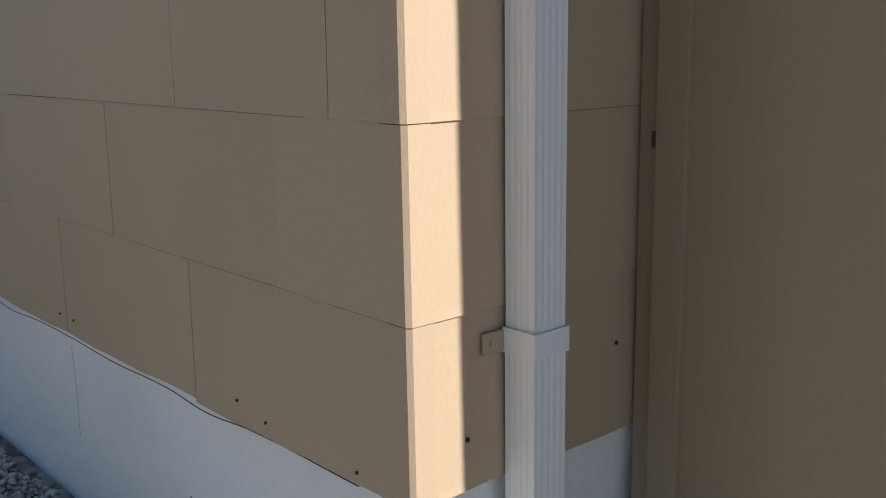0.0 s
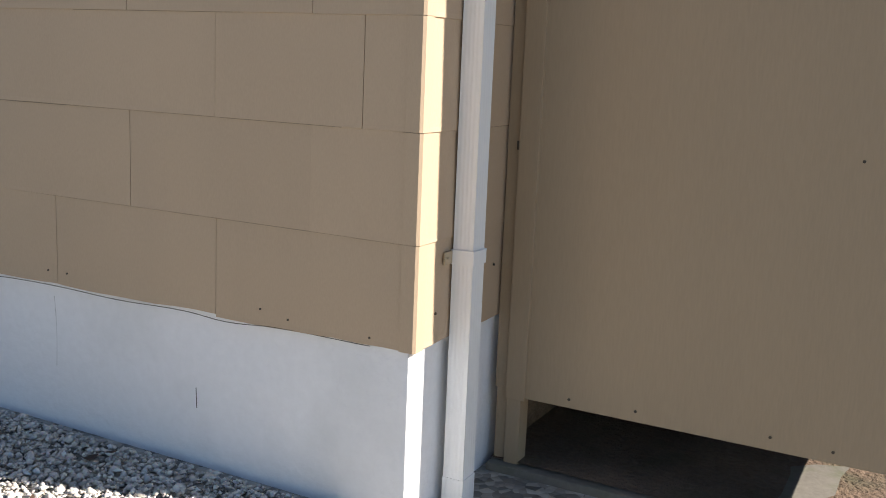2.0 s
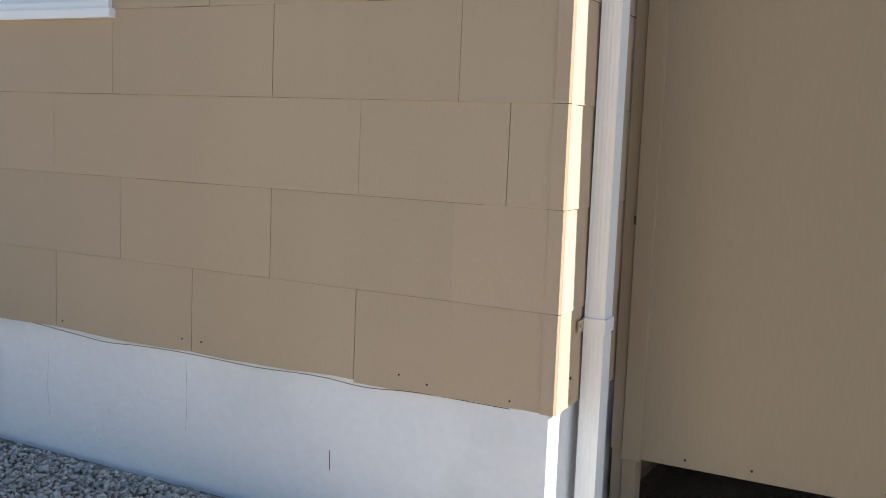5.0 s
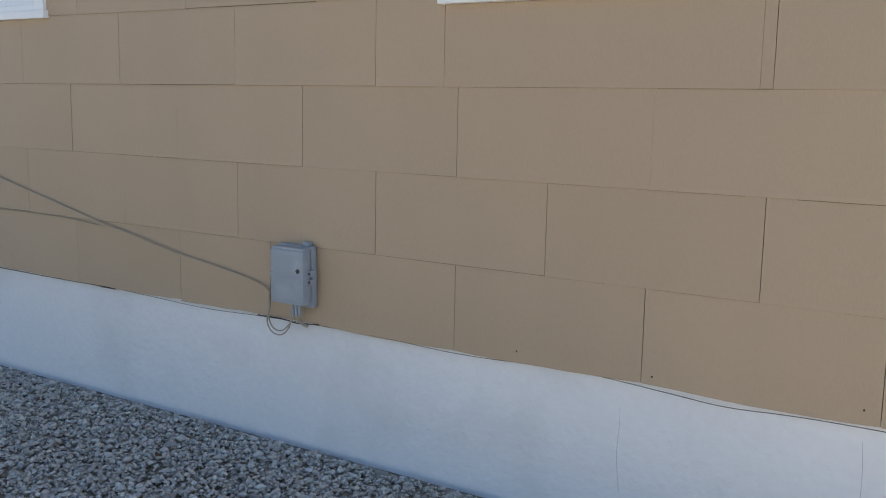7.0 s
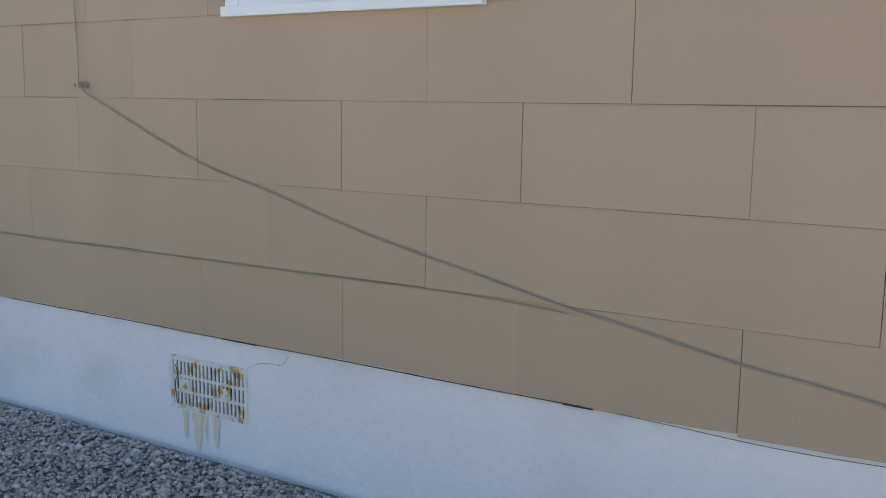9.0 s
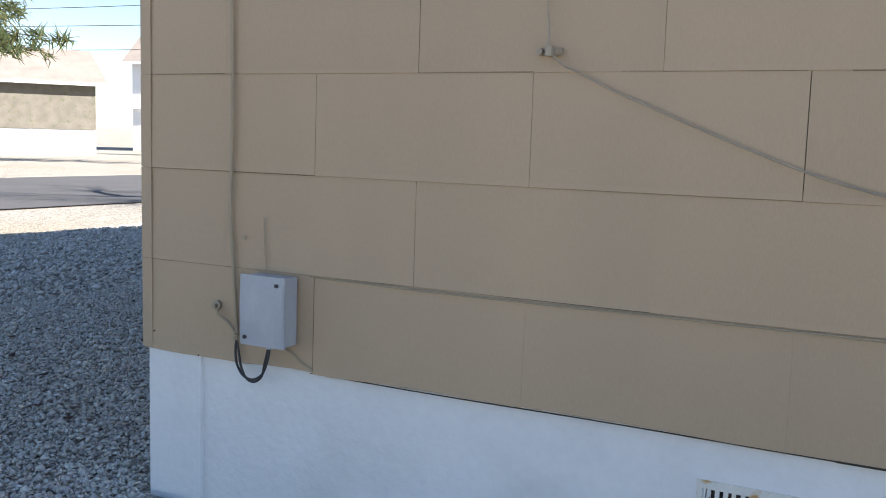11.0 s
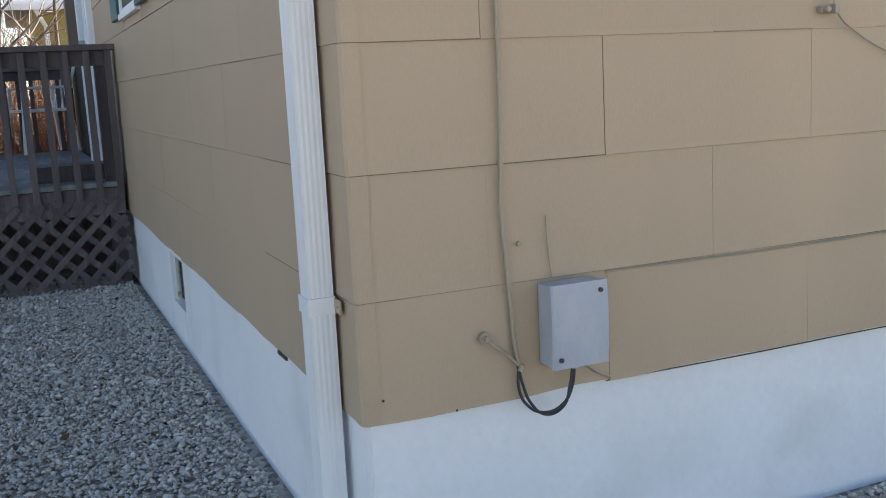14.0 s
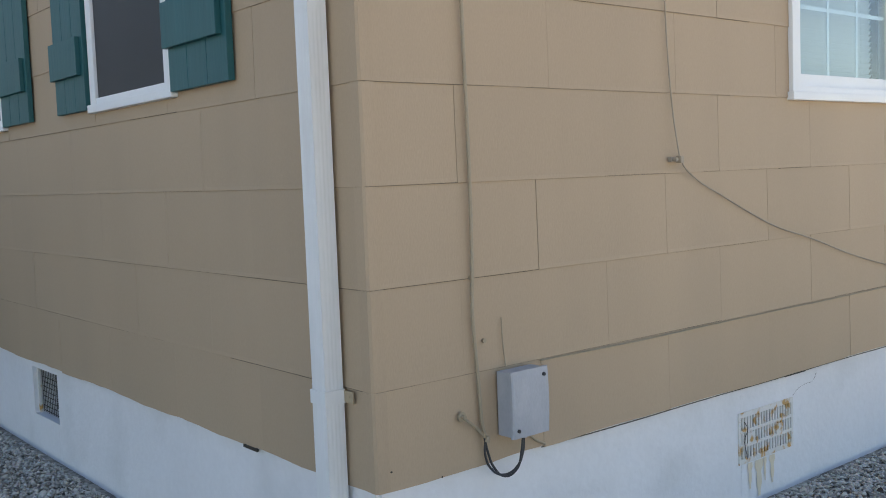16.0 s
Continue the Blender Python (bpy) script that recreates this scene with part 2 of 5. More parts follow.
def loft(sections, bm=None, caps=True):
    """Skin of closed rings with equal counts."""
    bm = bm or bmesh.new()
    rings = [[bm.verts.new(p) for p in s] for s in sections]
    for a, b in zip(rings, rings[1:]):
        for i in range(len(a)):
            j = (i + 1) % len(a)
            bm.faces.new((a[i], a[j], b[j], b[i]))
    if caps:
        bm.faces.new(rings[0][::-1])
        bm.faces.new(rings[-1])
    return bm


# ---- plan ----
W, H, Z0 = 0.61, 0.267, 0.45      # shingle width, course height, top of the foundation
RX = 7.32                          # east corner of the long wall
DY = 9.0                           # depth of the house
TOP = Z0 + 10 * H
BY = 0.507                         # depth of the short return wall


def lie(x, y):
    """Height of the ground: level beside the house, falling gently to the street."""
    d = max(0.0, math.hypot(min(x, 0), max(y - 5, 0)) - 2.0)
    return -0.5 * (1 - math.exp(-d / 38.0))


# ground sheet
xs = sorted(set([-400, -200, -120, -80, -60] + [round(-45 + i * 1.5, 2) for i in range(44)] + [25, 40, 80, 200, 400]))
ys = sorted(set([-400, -200, -80, -30, -15] + [round(-8 + i * 1.5, 2) for i in range(44)] + [65, 80, 120, 200, 400]))
bm = bmesh.new()
gv = [[bm.verts.new((x, y, lie(x, y) - 0.012)) for x in xs] for y in ys]
for j in range(len(ys) - 1):
    for i in range(len(xs) - 1):
        bm.faces.new((gv[j][i], gv[j][i + 1], gv[j + 1][i + 1], gv[j + 1][i]))
tagged(part("ground", bm, GROUND, smooth=True), "pale grey gravel yard with dry tan patches", "ground", kind="structure")

# road beside the yard
bm = bmesh.new()
rows_ = []
for i in range(-40, 61):
    y = i * 2.5
    x = -9.9 + 0.06 * y
    rows_.append([bm.verts.new((x + o, y, lie(x + o, y) + 0.01)) for o in (-8.5, -4.2, 0)])
for a, b in zip(rows_, rows_[1:]):
    for i in range(2):
        bm.faces.new((a[i], a[i + 1], b[i + 1], b[i]))
tagged(part("road", bm, ASPHALT, smooth=True), "grey worn asphalt street past the gravel yard", "road", kind="structure")


# gravel stones as loose pieces
def gravel(name, areas, label):
    rng = np.random.default_rng(3)
    base = np.array([(1, 0, 0), (-1, 0, 0), (0, 1, 0), (0, -1, 0), (0, 0, 1), (0, 0, -1)], float)
    tri = np.array([(0, 2, 4), (2, 1, 4), (1, 3, 4), (3, 0, 4), (2, 0, 5), (1, 2, 5), (3, 1, 5), (0, 3, 5)])
    V, F, n0 = [], [], 0
    for x0, y0, x1, y1, pitch, size in areas:
        k = int((x1 - x0) * (y1 - y0) / pitch ** 2)
        px, py = rng.uniform(x0, x1, k), rng.uniform(y0, y1, k)
        keep = ~((px > -0.03) & (py > -0.03) & (px < RX))
        px, py = px[keep], py[keep]
        k = len(px)
        s = size * rng.lognormal(0, 0.35, k)[:, None] * rng.uniform(0.6, 1.3, (k, 3)) * np.array((1, 1, 0.7))
        v = base[None] * s[:, None, :] * rng.uniform(0.75, 1.25, (k, 6, 1)) + rng.normal(0, 0.15, (k, 6, 3)) * s[:, None, :]
        a = rng.uniform(0, 6.28, k)
        c, si = np.cos(a)[:, None], np.sin(a)[:, None]
        vx, vy = v[:, :, 0] * c - v[:, :, 1] * si, v[:, :, 0] * si + v[:, :, 1] * c
        z = np.array([lie(p, q) for p, q in zip(px, py)])
        v = np.stack([vx + px[:, None], vy + py[:, None], v[:, :, 2] + (z + rng.uniform(-0.008, 0.008, k))[:, None]], 2)
        V.append(v.reshape(-1, 3))
        F.append((tri[None] + (n0 + 6 * np.arange(k))[:, None, None]).reshape(-1, 3))
        n0 += 6 * k
    V, F = np.concatenate(V), np.concatenate(F)
    me = bpy.data.meshes.new(name)
    me.vertices.add(len(V))
    me.vertices.foreach_set("co", V.ravel())
    me.loops.add(len(F) * 3)
    me.loops.foreach_set("vertex_index", F.ravel())
    me.polygons.add(len(F))
    me.polygons.foreach_set("loop_start", np.arange(len(F)) * 3)
    me.polygons.foreach_set("loop_total", np.full(len(F), 3))
    me.update(calc_edges=True)
    me.materials.append(STONES)
    return tagged(new(name, me), label, "gravel", kind="stuff")


gravel("gravel", [(-0.3, -1.1, 7.4, 0.0, 0.0120, 0.0080), (-3.0, -0.5, 0.0, 4.8, 0.0128, 0.0078), (-6.5, -0.5, -3.0, 10, 0.032, 0.014),
                  (-3.0, 4.8, -2.25, 10, 0.028, 0.014)], "loose grey and cream gravel stones around the house")


# ---- house walls ----
def foundation(name, along, length, face, out, holes, label):
    """White masonry strip under the siding. along: 'x' or 'y'; face: its plane; out: -1 or 1, the side that shows."""
    w = thing(name, label=label, category="wall", kind="structure")
    cuts = [0.0] + [c for h in holes for c in (h[0], h[1])] + [length]
    back = face - out * 0.2

    def seg(a, b, z0, z1):
        bm = bmesh.new()
        n = max(2, int((b - a) / 0.12))
        for i in range(n + 1):
            u = a + (b - a) * i / n
            for z in (z0, z1):
                wob = 0.003 * noise.noise((u * 2.3, z * 3, 1.7)) + (0.004 * noise.noise((u * 1.1, 5, 0)) if z == z1 else 0)
                bm.verts.new((u, face + out * wob, z) if along == "x" else (face + out * wob, u, z))
            for z in (z1, z0):
                bm.verts.new((u, back, z) if along == "x" else (back, u, z))
        bm.verts.ensure_lookup_table()
        for i in range(n):
            o, p = 4 * i, 4 * i + 4
            for j in range(4):
                k = (j + 1) % 4
                bm.faces.new((bm.verts[o + j], bm.verts[o + k], bm.verts[p + k], bm.verts[p + j]))
        bm.faces.new([bm.verts[j] for j in range(4)])
        bm.faces.new([bm.verts[4 * n + j] for j in range(4)])
        part("masonry", bm, MASONRY, w, smooth=False)
    z_top = Z0 + 0.012
    prev = 0.0
    for a, b, z0, z1 in holes:
        seg(prev, a, -0.25, z_top)
        seg(a, b, -0.25, z0)
        seg(a, b, z1, z_top)
        prev = b
    seg(prev, length, -0.25, z_top)
    return w


VENT = (1.645, 2.015, 0.155, 0.35)
HOLE = (2.57, 2.92, 0.176, 0.412)
FA = foundation("wall_south_foundation", "x", RX - 0.012, 0.012, -1, [(VENT[0] + 0.02, VENT[1] - 0.02, VENT[2] + 0.015, VENT[3] - 0.015)],
                "white painted masonry foundation, slightly stained")
FD = foundation("wall_west_foundation", "y", DY, 0.012, -1, [HOLE], "white painted masonry foundation with a vent opening")
FB = foundation("wall_east_foundation", "y", 1.6, RX - 0.012, 1, [], "white painted masonry foundation in a corner")

WINS_A = [(1.988, 2.922, 1.508, 2.74), (4.83, 5.762, 1.489, 2.73)]       # x0, x1, z0, z1
WINS_D = [(1.06, 1.812, 1.566, 2.75), (2.98, 3.73, 1.566, 2.75)]         # y0, y1, z0, z1
DOOR_D = (5.75, 6.65, 0.64, 2.7)


def core(name, along, length, face, out, holes, label):
    """Structural wall behind the siding, with openings through it."""
    w = thing(name, label=label, category="wall", kind="structure")
    a_edges = sorted({0.0, length, *[h[0] for h in holes], *[h[1] for h in holes]})
    bm = bmesh.new()
    for a, b in zip(a_edges, a_edges[1:]):
        mid = (a + b) / 2
        spans, z = [], Z0 + 0.012
        for h in sorted(holes, key=lambda h: h[2]):
            if h[0] < mid < h[1]:
                spans.append((z, h[2]))
                z = h[3]
        spans.append((z, TOP))
        for z0, z1 in spans:
            if z1 - z0 < 1e-4:
                continue
            if along == "x":
                box(a, face, z0, b, face + 0.14, z1, bm=bm)
            else:
                box(min(face, face - out * 0.14), a, z0, max(face, face - out * 0.14), b, z1, bm=bm)
    part("sheathing", bm, GAP, w)
    return w


WA = core("wall_south", "x", RX - 0.01, 0.008, -1, WINS_A, "tan painted cement shingle siding in even courses")
WD = core("wall_west", "y", DY, 0.008, -1, WINS_D + [DOOR_D], "tan painted cement shingle siding in shade")
WB = core("wall_east", "y", 1.6, RX - 0.008, 1, [], "tan shingle siding of a narrow return wall")


# ---- lower structure by the east corner ----
CX1, CY, CZ = 8.44, 0.47, 0.215
ext = thing("side_addition", label="tan painted board addition raised over bare soil", category="wall", kind="structure")
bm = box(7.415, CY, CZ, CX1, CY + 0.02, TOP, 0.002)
part("board_panel", bm, SIDING_SHADED, ext, "tan vertical-grained board sheet")
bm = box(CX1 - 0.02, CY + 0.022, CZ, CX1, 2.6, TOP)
part("board_panel", bm, SIDING_SHADED, ext)
part("corner_trim", box(7.372, CY - 0.012, CZ - 0.005, 7.43, CY + 0.015, TOP, 0.003), SIDING_SHADED, ext, "tan vertical corner board")
part("corner_trim", box(7.333, CY + 0.002, 0.235, 7.368, CY + 0.03, TOP, 0.003), SIDING_SHADED, ext)
part("post", box(7.372, CY + 0.0, -0.05, 7.415, CY + 0.06, CZ - 0.007, 0.003), SIDING_SHADED, ext, "tan painted post at the ground")
part("post", box(7.335, CY + 0.012, -0.05, 7.368, CY + 0.06, 0.233, 0.003), SIDING_SHADED, ext)
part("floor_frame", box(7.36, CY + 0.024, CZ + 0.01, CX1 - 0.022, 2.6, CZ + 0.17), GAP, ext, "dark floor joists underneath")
# brown boards added to hide the bright foundation and the sunlit ground beyond
part("inner_board", box(7.322, CY + 0.07, -0.05, 7.336, 2.0, CZ), SOIL, ext, "brown board added to hide the bright foundation under the addition")
part("skirt", box(7.3, 2.0, -0.1, CX1 + 0.2, 2.05, CZ), SOIL, ext)
bm = bmesh.new()
for x, y, z in [(8.24, CY - 0.001, 0.96), (8.1, CY - 0.001, 0.25), (7.75, CY - 0.001, 0.245), (7.56, CY - 0.001, 0.24), (8.25, CY - 0.001, 0.245)]:
    cyl((x, y - 0.002, z), (x, y + 0.003, z), 0.004, n=8, bm=bm)
part("nail", bm, GAP, ext)
bm = box(7.33, 0.44, -0.08, 9.4, 2.4, 0.012, 0.008)
tagged(part("slab", bm, CONCRETE), "mossy old concrete slab under the addition", "slab", kind="structure")
bm = bmesh.new()
for i in range(11):
    for j in range(9):
        bm.verts.new((7.33 + i * 0.21, 0.47 + j * 0.22, 0.018 + 0.02 * noise.noise((i * 0.9, j * 0.8, 3))))
bm.verts.ensure_lookup_table()
for i in range(10):
    for j in range(8):
        bm.faces.new([bm.verts[k] for k in (i * 9 + j, (i + 1) * 9 + j, (i + 1) * 9 + j + 1, i * 9 + j + 1)])
tagged(part("soil", bm, SOIL, smooth=True), "damp brown soil under the addition", "soil", kind="structure")

# eave and roof close the house above
bm = box(-0.42, -0.42, TOP, RX + 0.35, DY + 0.4, TOP + 0.46)
roof = thing("roof", label="white eave and grey roof over the house", category="roof", kind="structure")
part("eave", bm, VINYL, roof)
bm = bmesh.new()
r0, r1 = TOP + 0.46, TOP + 1.9
v = [bm.verts.new(p) for p in [(-0.45, -0.45, r0), (RX + 0.4, -0.45, r0), (RX + 0.4, DY + 0.45, r0), (-0.45, DY + 0.45, r0), (-0.45, DY / 2, r1), (RX + 0.4, DY / 2, r1)]]
for f in [(0, 1, 5, 4), (2, 3, 4, 5), (0, 4, 3), (1, 2, 5), (0, 3, 2, 1)]:
    bm.faces.new([v[i] for i in f])
part("roof_slope", bm, ASPHALT, roof)
tagged(part("floor", box(0.16, 0.16, 0.5, RX - 0.16, DY - 0.1, 0.6), CURTAIN), "interior floor of the house", "floor", kind="structure")
tagged(part("wall_north", box(0.0, DY, -0.2, RX, DY + 0.14, TOP), SIDING_SHADED), "tan rear wall of the house", "wall", kind="structure")
tagged(part("wall_east_rear", box(RX - 0.14, 1.6, -0.2, RX, DY, TOP), SIDING_SHADED), "tan east wall of the house", "wall", kind="structure")


# ---- downspouts ----
def downspout(loc, rz, z_strap, label, elbow=False):
    """Corrugated rectangular pipe; its back lies on local y = 0, it stands out to -y."""
    t = thing("downspout", loc, rz, label, "downspout", "downspouts")
    w, d = 0.066, 0.062
    ring = []
    n = 10
    for i in range(n + 1):
        ring.append((-w / 2 + w * i / n, -d + (0.0006 if i % 2 else 0)))
    for i in range(1, n):
        ring.append((w / 2 - (0.0006 if i % 2 else 0), -d + d * i / n))
    for i in range(n + 1):
        ring.append((w / 2 - w * i / n, -0.004))
    for i in range(1, n):
        ring.append((-w / 2 + (0.0006 if i % 2 else 0), -0.004 - (d - 0.004) * i / n))
    for z0, z1, k in ((0.0 if not elbow else 0.05, z_strap - 0.012, 1.0), (z_strap - 0.03, TOP + 0.02, 0.97)):
        bm = loft([[(x * k, -d / 2 + (y + d / 2) * k, z) for x, y in ring] for z in (z0, (z0 + z1) / 2, z1)])
        part("pipe", bm, WHITE_METAL, t)
    if elbow:
        bm = loft([[(x * 1.06, -d / 2 + (y + d / 2) * 1.06, z) for x, y in ring] for z in (-0.05, 0.07)])
        part("elbow", bm, WHITE_METAL, t)
    bm = bmesh.new()
    zs = z_strap
    box(-w / 2 - 0.004, -d - 0.004, zs - 0.019, w / 2 + 0.004, -d + 0.0, zs + 0.019, 0.002, bm)
    for s in (-1, 1):
        box(s * (w / 2 + 0.0005), -d, zs - 0.019, s * (w / 2 + 0.0035), -0.002, zs + 0.019, 0, bm)
    strap = part("strap", bm, WHITE_METAL, t, "metal band fixing the pipe")
    for s in (-1, 1):
        part("strap_ear", box(s * (w / 2 + 0.004), -0.006, zs - 0.016, s * (w / 2 + 0.045), -0.002, zs + 0.016, 0.001), CAULK, strap, "tan painted fixing ear")
        part("screw", cyl((s * (w / 2 + 0.03), -0.002, zs), (s * (w / 2 + 0.03), -0.008, zs), 0.003, n=8), CAULK, strap)
    return t


downspout((RX + 0.008, 0.2, 0.0), 90, 0.665, "white corrugated metal downspout on tan siding by a corner", True)
downspout((-0.012, 0.148, 0.0), -90, 0.695, "white corrugated metal downspout with a thin scratch at the house corner")


# ---- windows ----
def window(name, loc, rz, w, h, label, screen=False):
    """White window; local x along the wall, -y outside, base at the sill's underside."""
    t = thing(name, loc, rz, label, "window", kind="structure")
    part("sill", box(-0.012, -0.034, 0.0, w + 0.012, 0.02, 0.032, 0.005), VINYL, t)
    fr = part("window_frame", box(0, -0.024, 0.032, 0.055, 0.08, h, 0.004), VINYL, t)
    part("jamb", box(w - 0.055, -0.024, 0.032, w, 0.08, h, 0.004), VINYL, t)
    part("header", box(0.055, -0.024, h - 0.055, w - 0.055, 0.08, h, 0.004), VINYL, t)
    part("bottom_rail", box(0.055, -0.02, 0.032, w - 0.055, 0.08, 0.055, 0.002), VINYL, t)
    for s in (0.058, w - 0.074):
        part("track", box(s, -0.005, 0.056, s + 0.016, 0.06, h - 0.056, 0.002), VINYL, t)
    mid = h * 0.52
    for k, (z0, z1, y) in enumerate(((0.056, mid + 0.02, 0.012), (mid - 0.02, h - 0.056, 0.036))):
        s = part("sash", box(0.075, y, z0, 0.115, y + 0.022, z1, 0.003), VINYL, t)
        part("sash_stile", box(w - 0.115, y, z0, w - 0.075, y + 0.022, z1, 0.003), VINYL, s)
        part("sash_rail", box(0.115, y, z0, w - 0.115, y + 0.022, z0 + 0.05, 0.003), VINYL, s)
        part("sash_rail", box(0.115, y, z1 - 0.035, w - 0.115, y + 0.022, z1, 0.003), VINYL, s)
        pane = part("pane", box(0.115, y + 0.008, z0 + 0.05, w - 0.115, y + 0.013, z1 - 0.035), GLASS, s, "clear glass pane")
        pane.visible_shadow = False
        for i in (1, 2):
            x = 0.115 + (w - 0.23) * i / 3
            part("muntin", box(x - 0.008, y + 0.014, z0 + 0.05, x + 0.008, y + 0.019, z1 - 0.035), VINYL, s)
        zm = (z0 + z1) / 2 + 0.01
        part("muntin", box(0.115, y + 0.0145, zm - 0.008, w - 0.115, y + 0.0185, zm + 0.008), VINYL, s)
    if screen:
        part("screen", box(0.058, -0.012, 0.056, w - 0.058, -0.010, h - 0.056), SCREEN, t, "dark insect screen")
    return t


def blind(loc, rz, w, h):
    t = thing("window_blind", loc, rz, "white slatted blind hanging behind the glass", "blind")
    part("headrail", box(0, 0, h - 0.04, w, 0.03, h, 0.003), BLIND, t)
    first = None
    n = int((h - 0.05) / 0.024)
    for i in range(n):
        z = 0.01 + i * 0.024
        if first is None:
            bm = box(0, 0.0, -0.0008, w, 0.024, 0.0008, rot=Matrix.Rotation(radians(-58), 4, "X"))
            first = part("slat", bm, BLIND, t)
            first.location = (0, 0, z)
        else:
            o = new("slat", first.data)
            o.parent = t
            o.location = (0, 0, z)
    for x in (0.08, w / 2, w - 0.08):
        part("ladder_cord", cyl((x, 0.012, 0), (x, 0.012, h), 0.0012, n=6), BLIND, t)
    return t


for i, (x0, x1, z0, z1) in enumerate(WINS_A):
    window("window_%d" % (i + 1), (x0, 0, z0), 0, x1 - x0, z1 - z0, "white vinyl double-hung window with grid bars")
    blind((x0 + 0.1, 0.085, z0 + 0.09), 0, x1 - x0 - 0.2, z1 - z0 - 0.16)
for i, (y0, y1, z0, z1) in enumerate(WINS_D):
    window("window_%d" % (i + 3), (0, y1, z0), -90, y1 - y0, z1 - z0, "white framed window with a dark insect screen", True)
    c = thing("curtain", (0.17, y0, z0), 0, "grey cloth curtain behind a window", "curtain")
    bm = bmesh.new()
    cols = [[bm.verts.new((0.02 * math.sin(k * 1.1) + 0.008 * math.sin(k * 2.7), (y1 - y0) * k / 40, z)) for z in (0, z1 - z0)] for k in range(41)]
    for a, b in zip(cols, cols[1:]):
        bm.faces.new((a[0], b[0], b[1], a[1]))
    part("cloth", bm, CURTAIN, c, smooth=True)


def shutter(y0, y1, z0, z1):
    """Boards with a raised batten near each end, hung flat on the west wall."""
    t = thing("shutter", (0, 0, 0), 0, "teal painted board shutter with raised battens beside a window", "shutter", "teal shutters")
    n = 3
    for i in range(n):
        a, b = y0 + (y1 - y0) * i / n, y0 + (y1 - y0) * (i + 1) / n
        part("board", box(-0.036, a + 0.0015, z0, -0.014, b - 0.0015, z1, 0.002), TEAL, t)
    for zb in (z0 + 0.14, z1 - 0.3):
        part("batten", box(-0.056, y0 + 0.03, zb, -0.0362, y1 + 0.004, zb + 0.15, 0.003), TEAL, t)
    return t


for y0, y1, z0, z1 in WINS_D:
    shutter(y0 - 0.43, y0 - 0.015, z0 + 0.015, z1)
    shutter(y1 + 0.015, y1 + 0.36, z0 + 0.015, z1)

# back door on the deck
d = thing("door_1", label="blue panelled back door in a white frame above the deck", category="door", kind="structure")
y0, y1, z0, z1 = DOOR_D
part("door_frame", box(-0.05, y0 - 0.09, z0, 0.06, y0, z1 + 0.08, 0.004), VINYL, d)
part("door_frame", box(-0.05, y1, z0, 0.06, y1 + 0.09, z1 + 0.08, 0.004), VINYL, d)
part("door_frame", box(-0.05, y0, z1, 0.06, y1, z1 + 0.08, 0.004), VINYL, d)
BLUE = mat("blue_door_paint", (0.10, 0.20, 0.32), 0.5, 0.1, 4, 60, 0.2)
lf = part("leaf", box(0.0, y0 + 0.003, z0 + 0.01, 0.045, y1 - 0.003, z1 - 0.003, 0.003), BLUE, d)
for k in range(5):
    yy = y0 + 0.12 + k * 0.15
    part("panel_rib", box(-0.014, yy, z0 + 0.2, -0.0005, yy + 0.06, z1 - 0.15, 0.003), VINYL, lf)
part("door_handle", cyl((-0.06, y1 - 0.08, 1.6), (-0.002, y1 - 0.08, 1.6), 0.02), STEEL, lf)

# ---- foundation vent of rusty iron with three rows of slots ----
vx0, vx1, vz0, vz1 = VENT
v = thing("foundation_vent", (vx0, 0.008, vz0), 0, "white painted iron wall vent, rusted through, with vertical slots", "vent")
bm = bmesh.new()
vw, vh = vx1 - vx0, vz1 - vz0
ns = 19
yf, yb = -0.001, 0.005
rowz = [(0.018, 0.062), (0.073, 0.117), (0.128, 0.176)]
xsl = [0.018 + (vw - 0.036) * i / (ns - 1) for i in range(ns)]
zs = 0.0
for z0, z1 in rowz + [(vh, vh)]:
    box(0, yf, zs, vw, yb, z0, bm=bm)
    if z0 < vh:
        prev = 0.0
        for x in xsl:
            hw = 0.0046 + 0.0016 * noise.noise((x * 90, z0 * 40, 2))
            box(prev, yf, z0, x - hw, yb, z1, bm=bm)
            prev = x + hw
        box(prev, yf, z0, vw, yb, z1, bm=bm)
    zs = z1
part("grille", bm, RUST, v)
for x, z in ((0.075, 0.093), (0.27, 0.09)):
    part("plate", box(x - 0.022, -0.0035, z - 0.02, x + 0.022, -0.0015, z + 0.02, 0.001), RUST, v)
part("backing", box(0.023, 0.0062, 0.017, vw - 0.023, 0.014, vh - 0.017), HOLLOW, v)
tube("wire", [(0.03, -0.004, 0.16), (0.045, -0.008, 0.13), (0.03, -0.006, 0.1), (0.04, -0.008, 0.02)], 0.0014, GAP, v, "loose bent wire")
bm = bmesh.new()
rs = random.Random(5)
for x, wd, ln in ((0.07, 0.03, 0.10), (0.13, 0.05, 0.14), (0.17, 0.02, 0.09), (0.22, 0.035, 0.11)):
    pts = [(x + wd * (0.5 + 0.16 * math.sin(k * 2.1)) * (1 - k / 9) * s, 0.0004, -0.004 - ln * k / 6) for s in (-1, 1) for k in range(7)]
    vs = [bm.verts.new(p) for p in pts]
    for k in range(6):
        bm.faces.new((vs[k], vs[k + 1], vs[8 + k], vs[7 + k]))
part("rust_stain", bm, RUST_RUN, v, "rust run down the white wall")

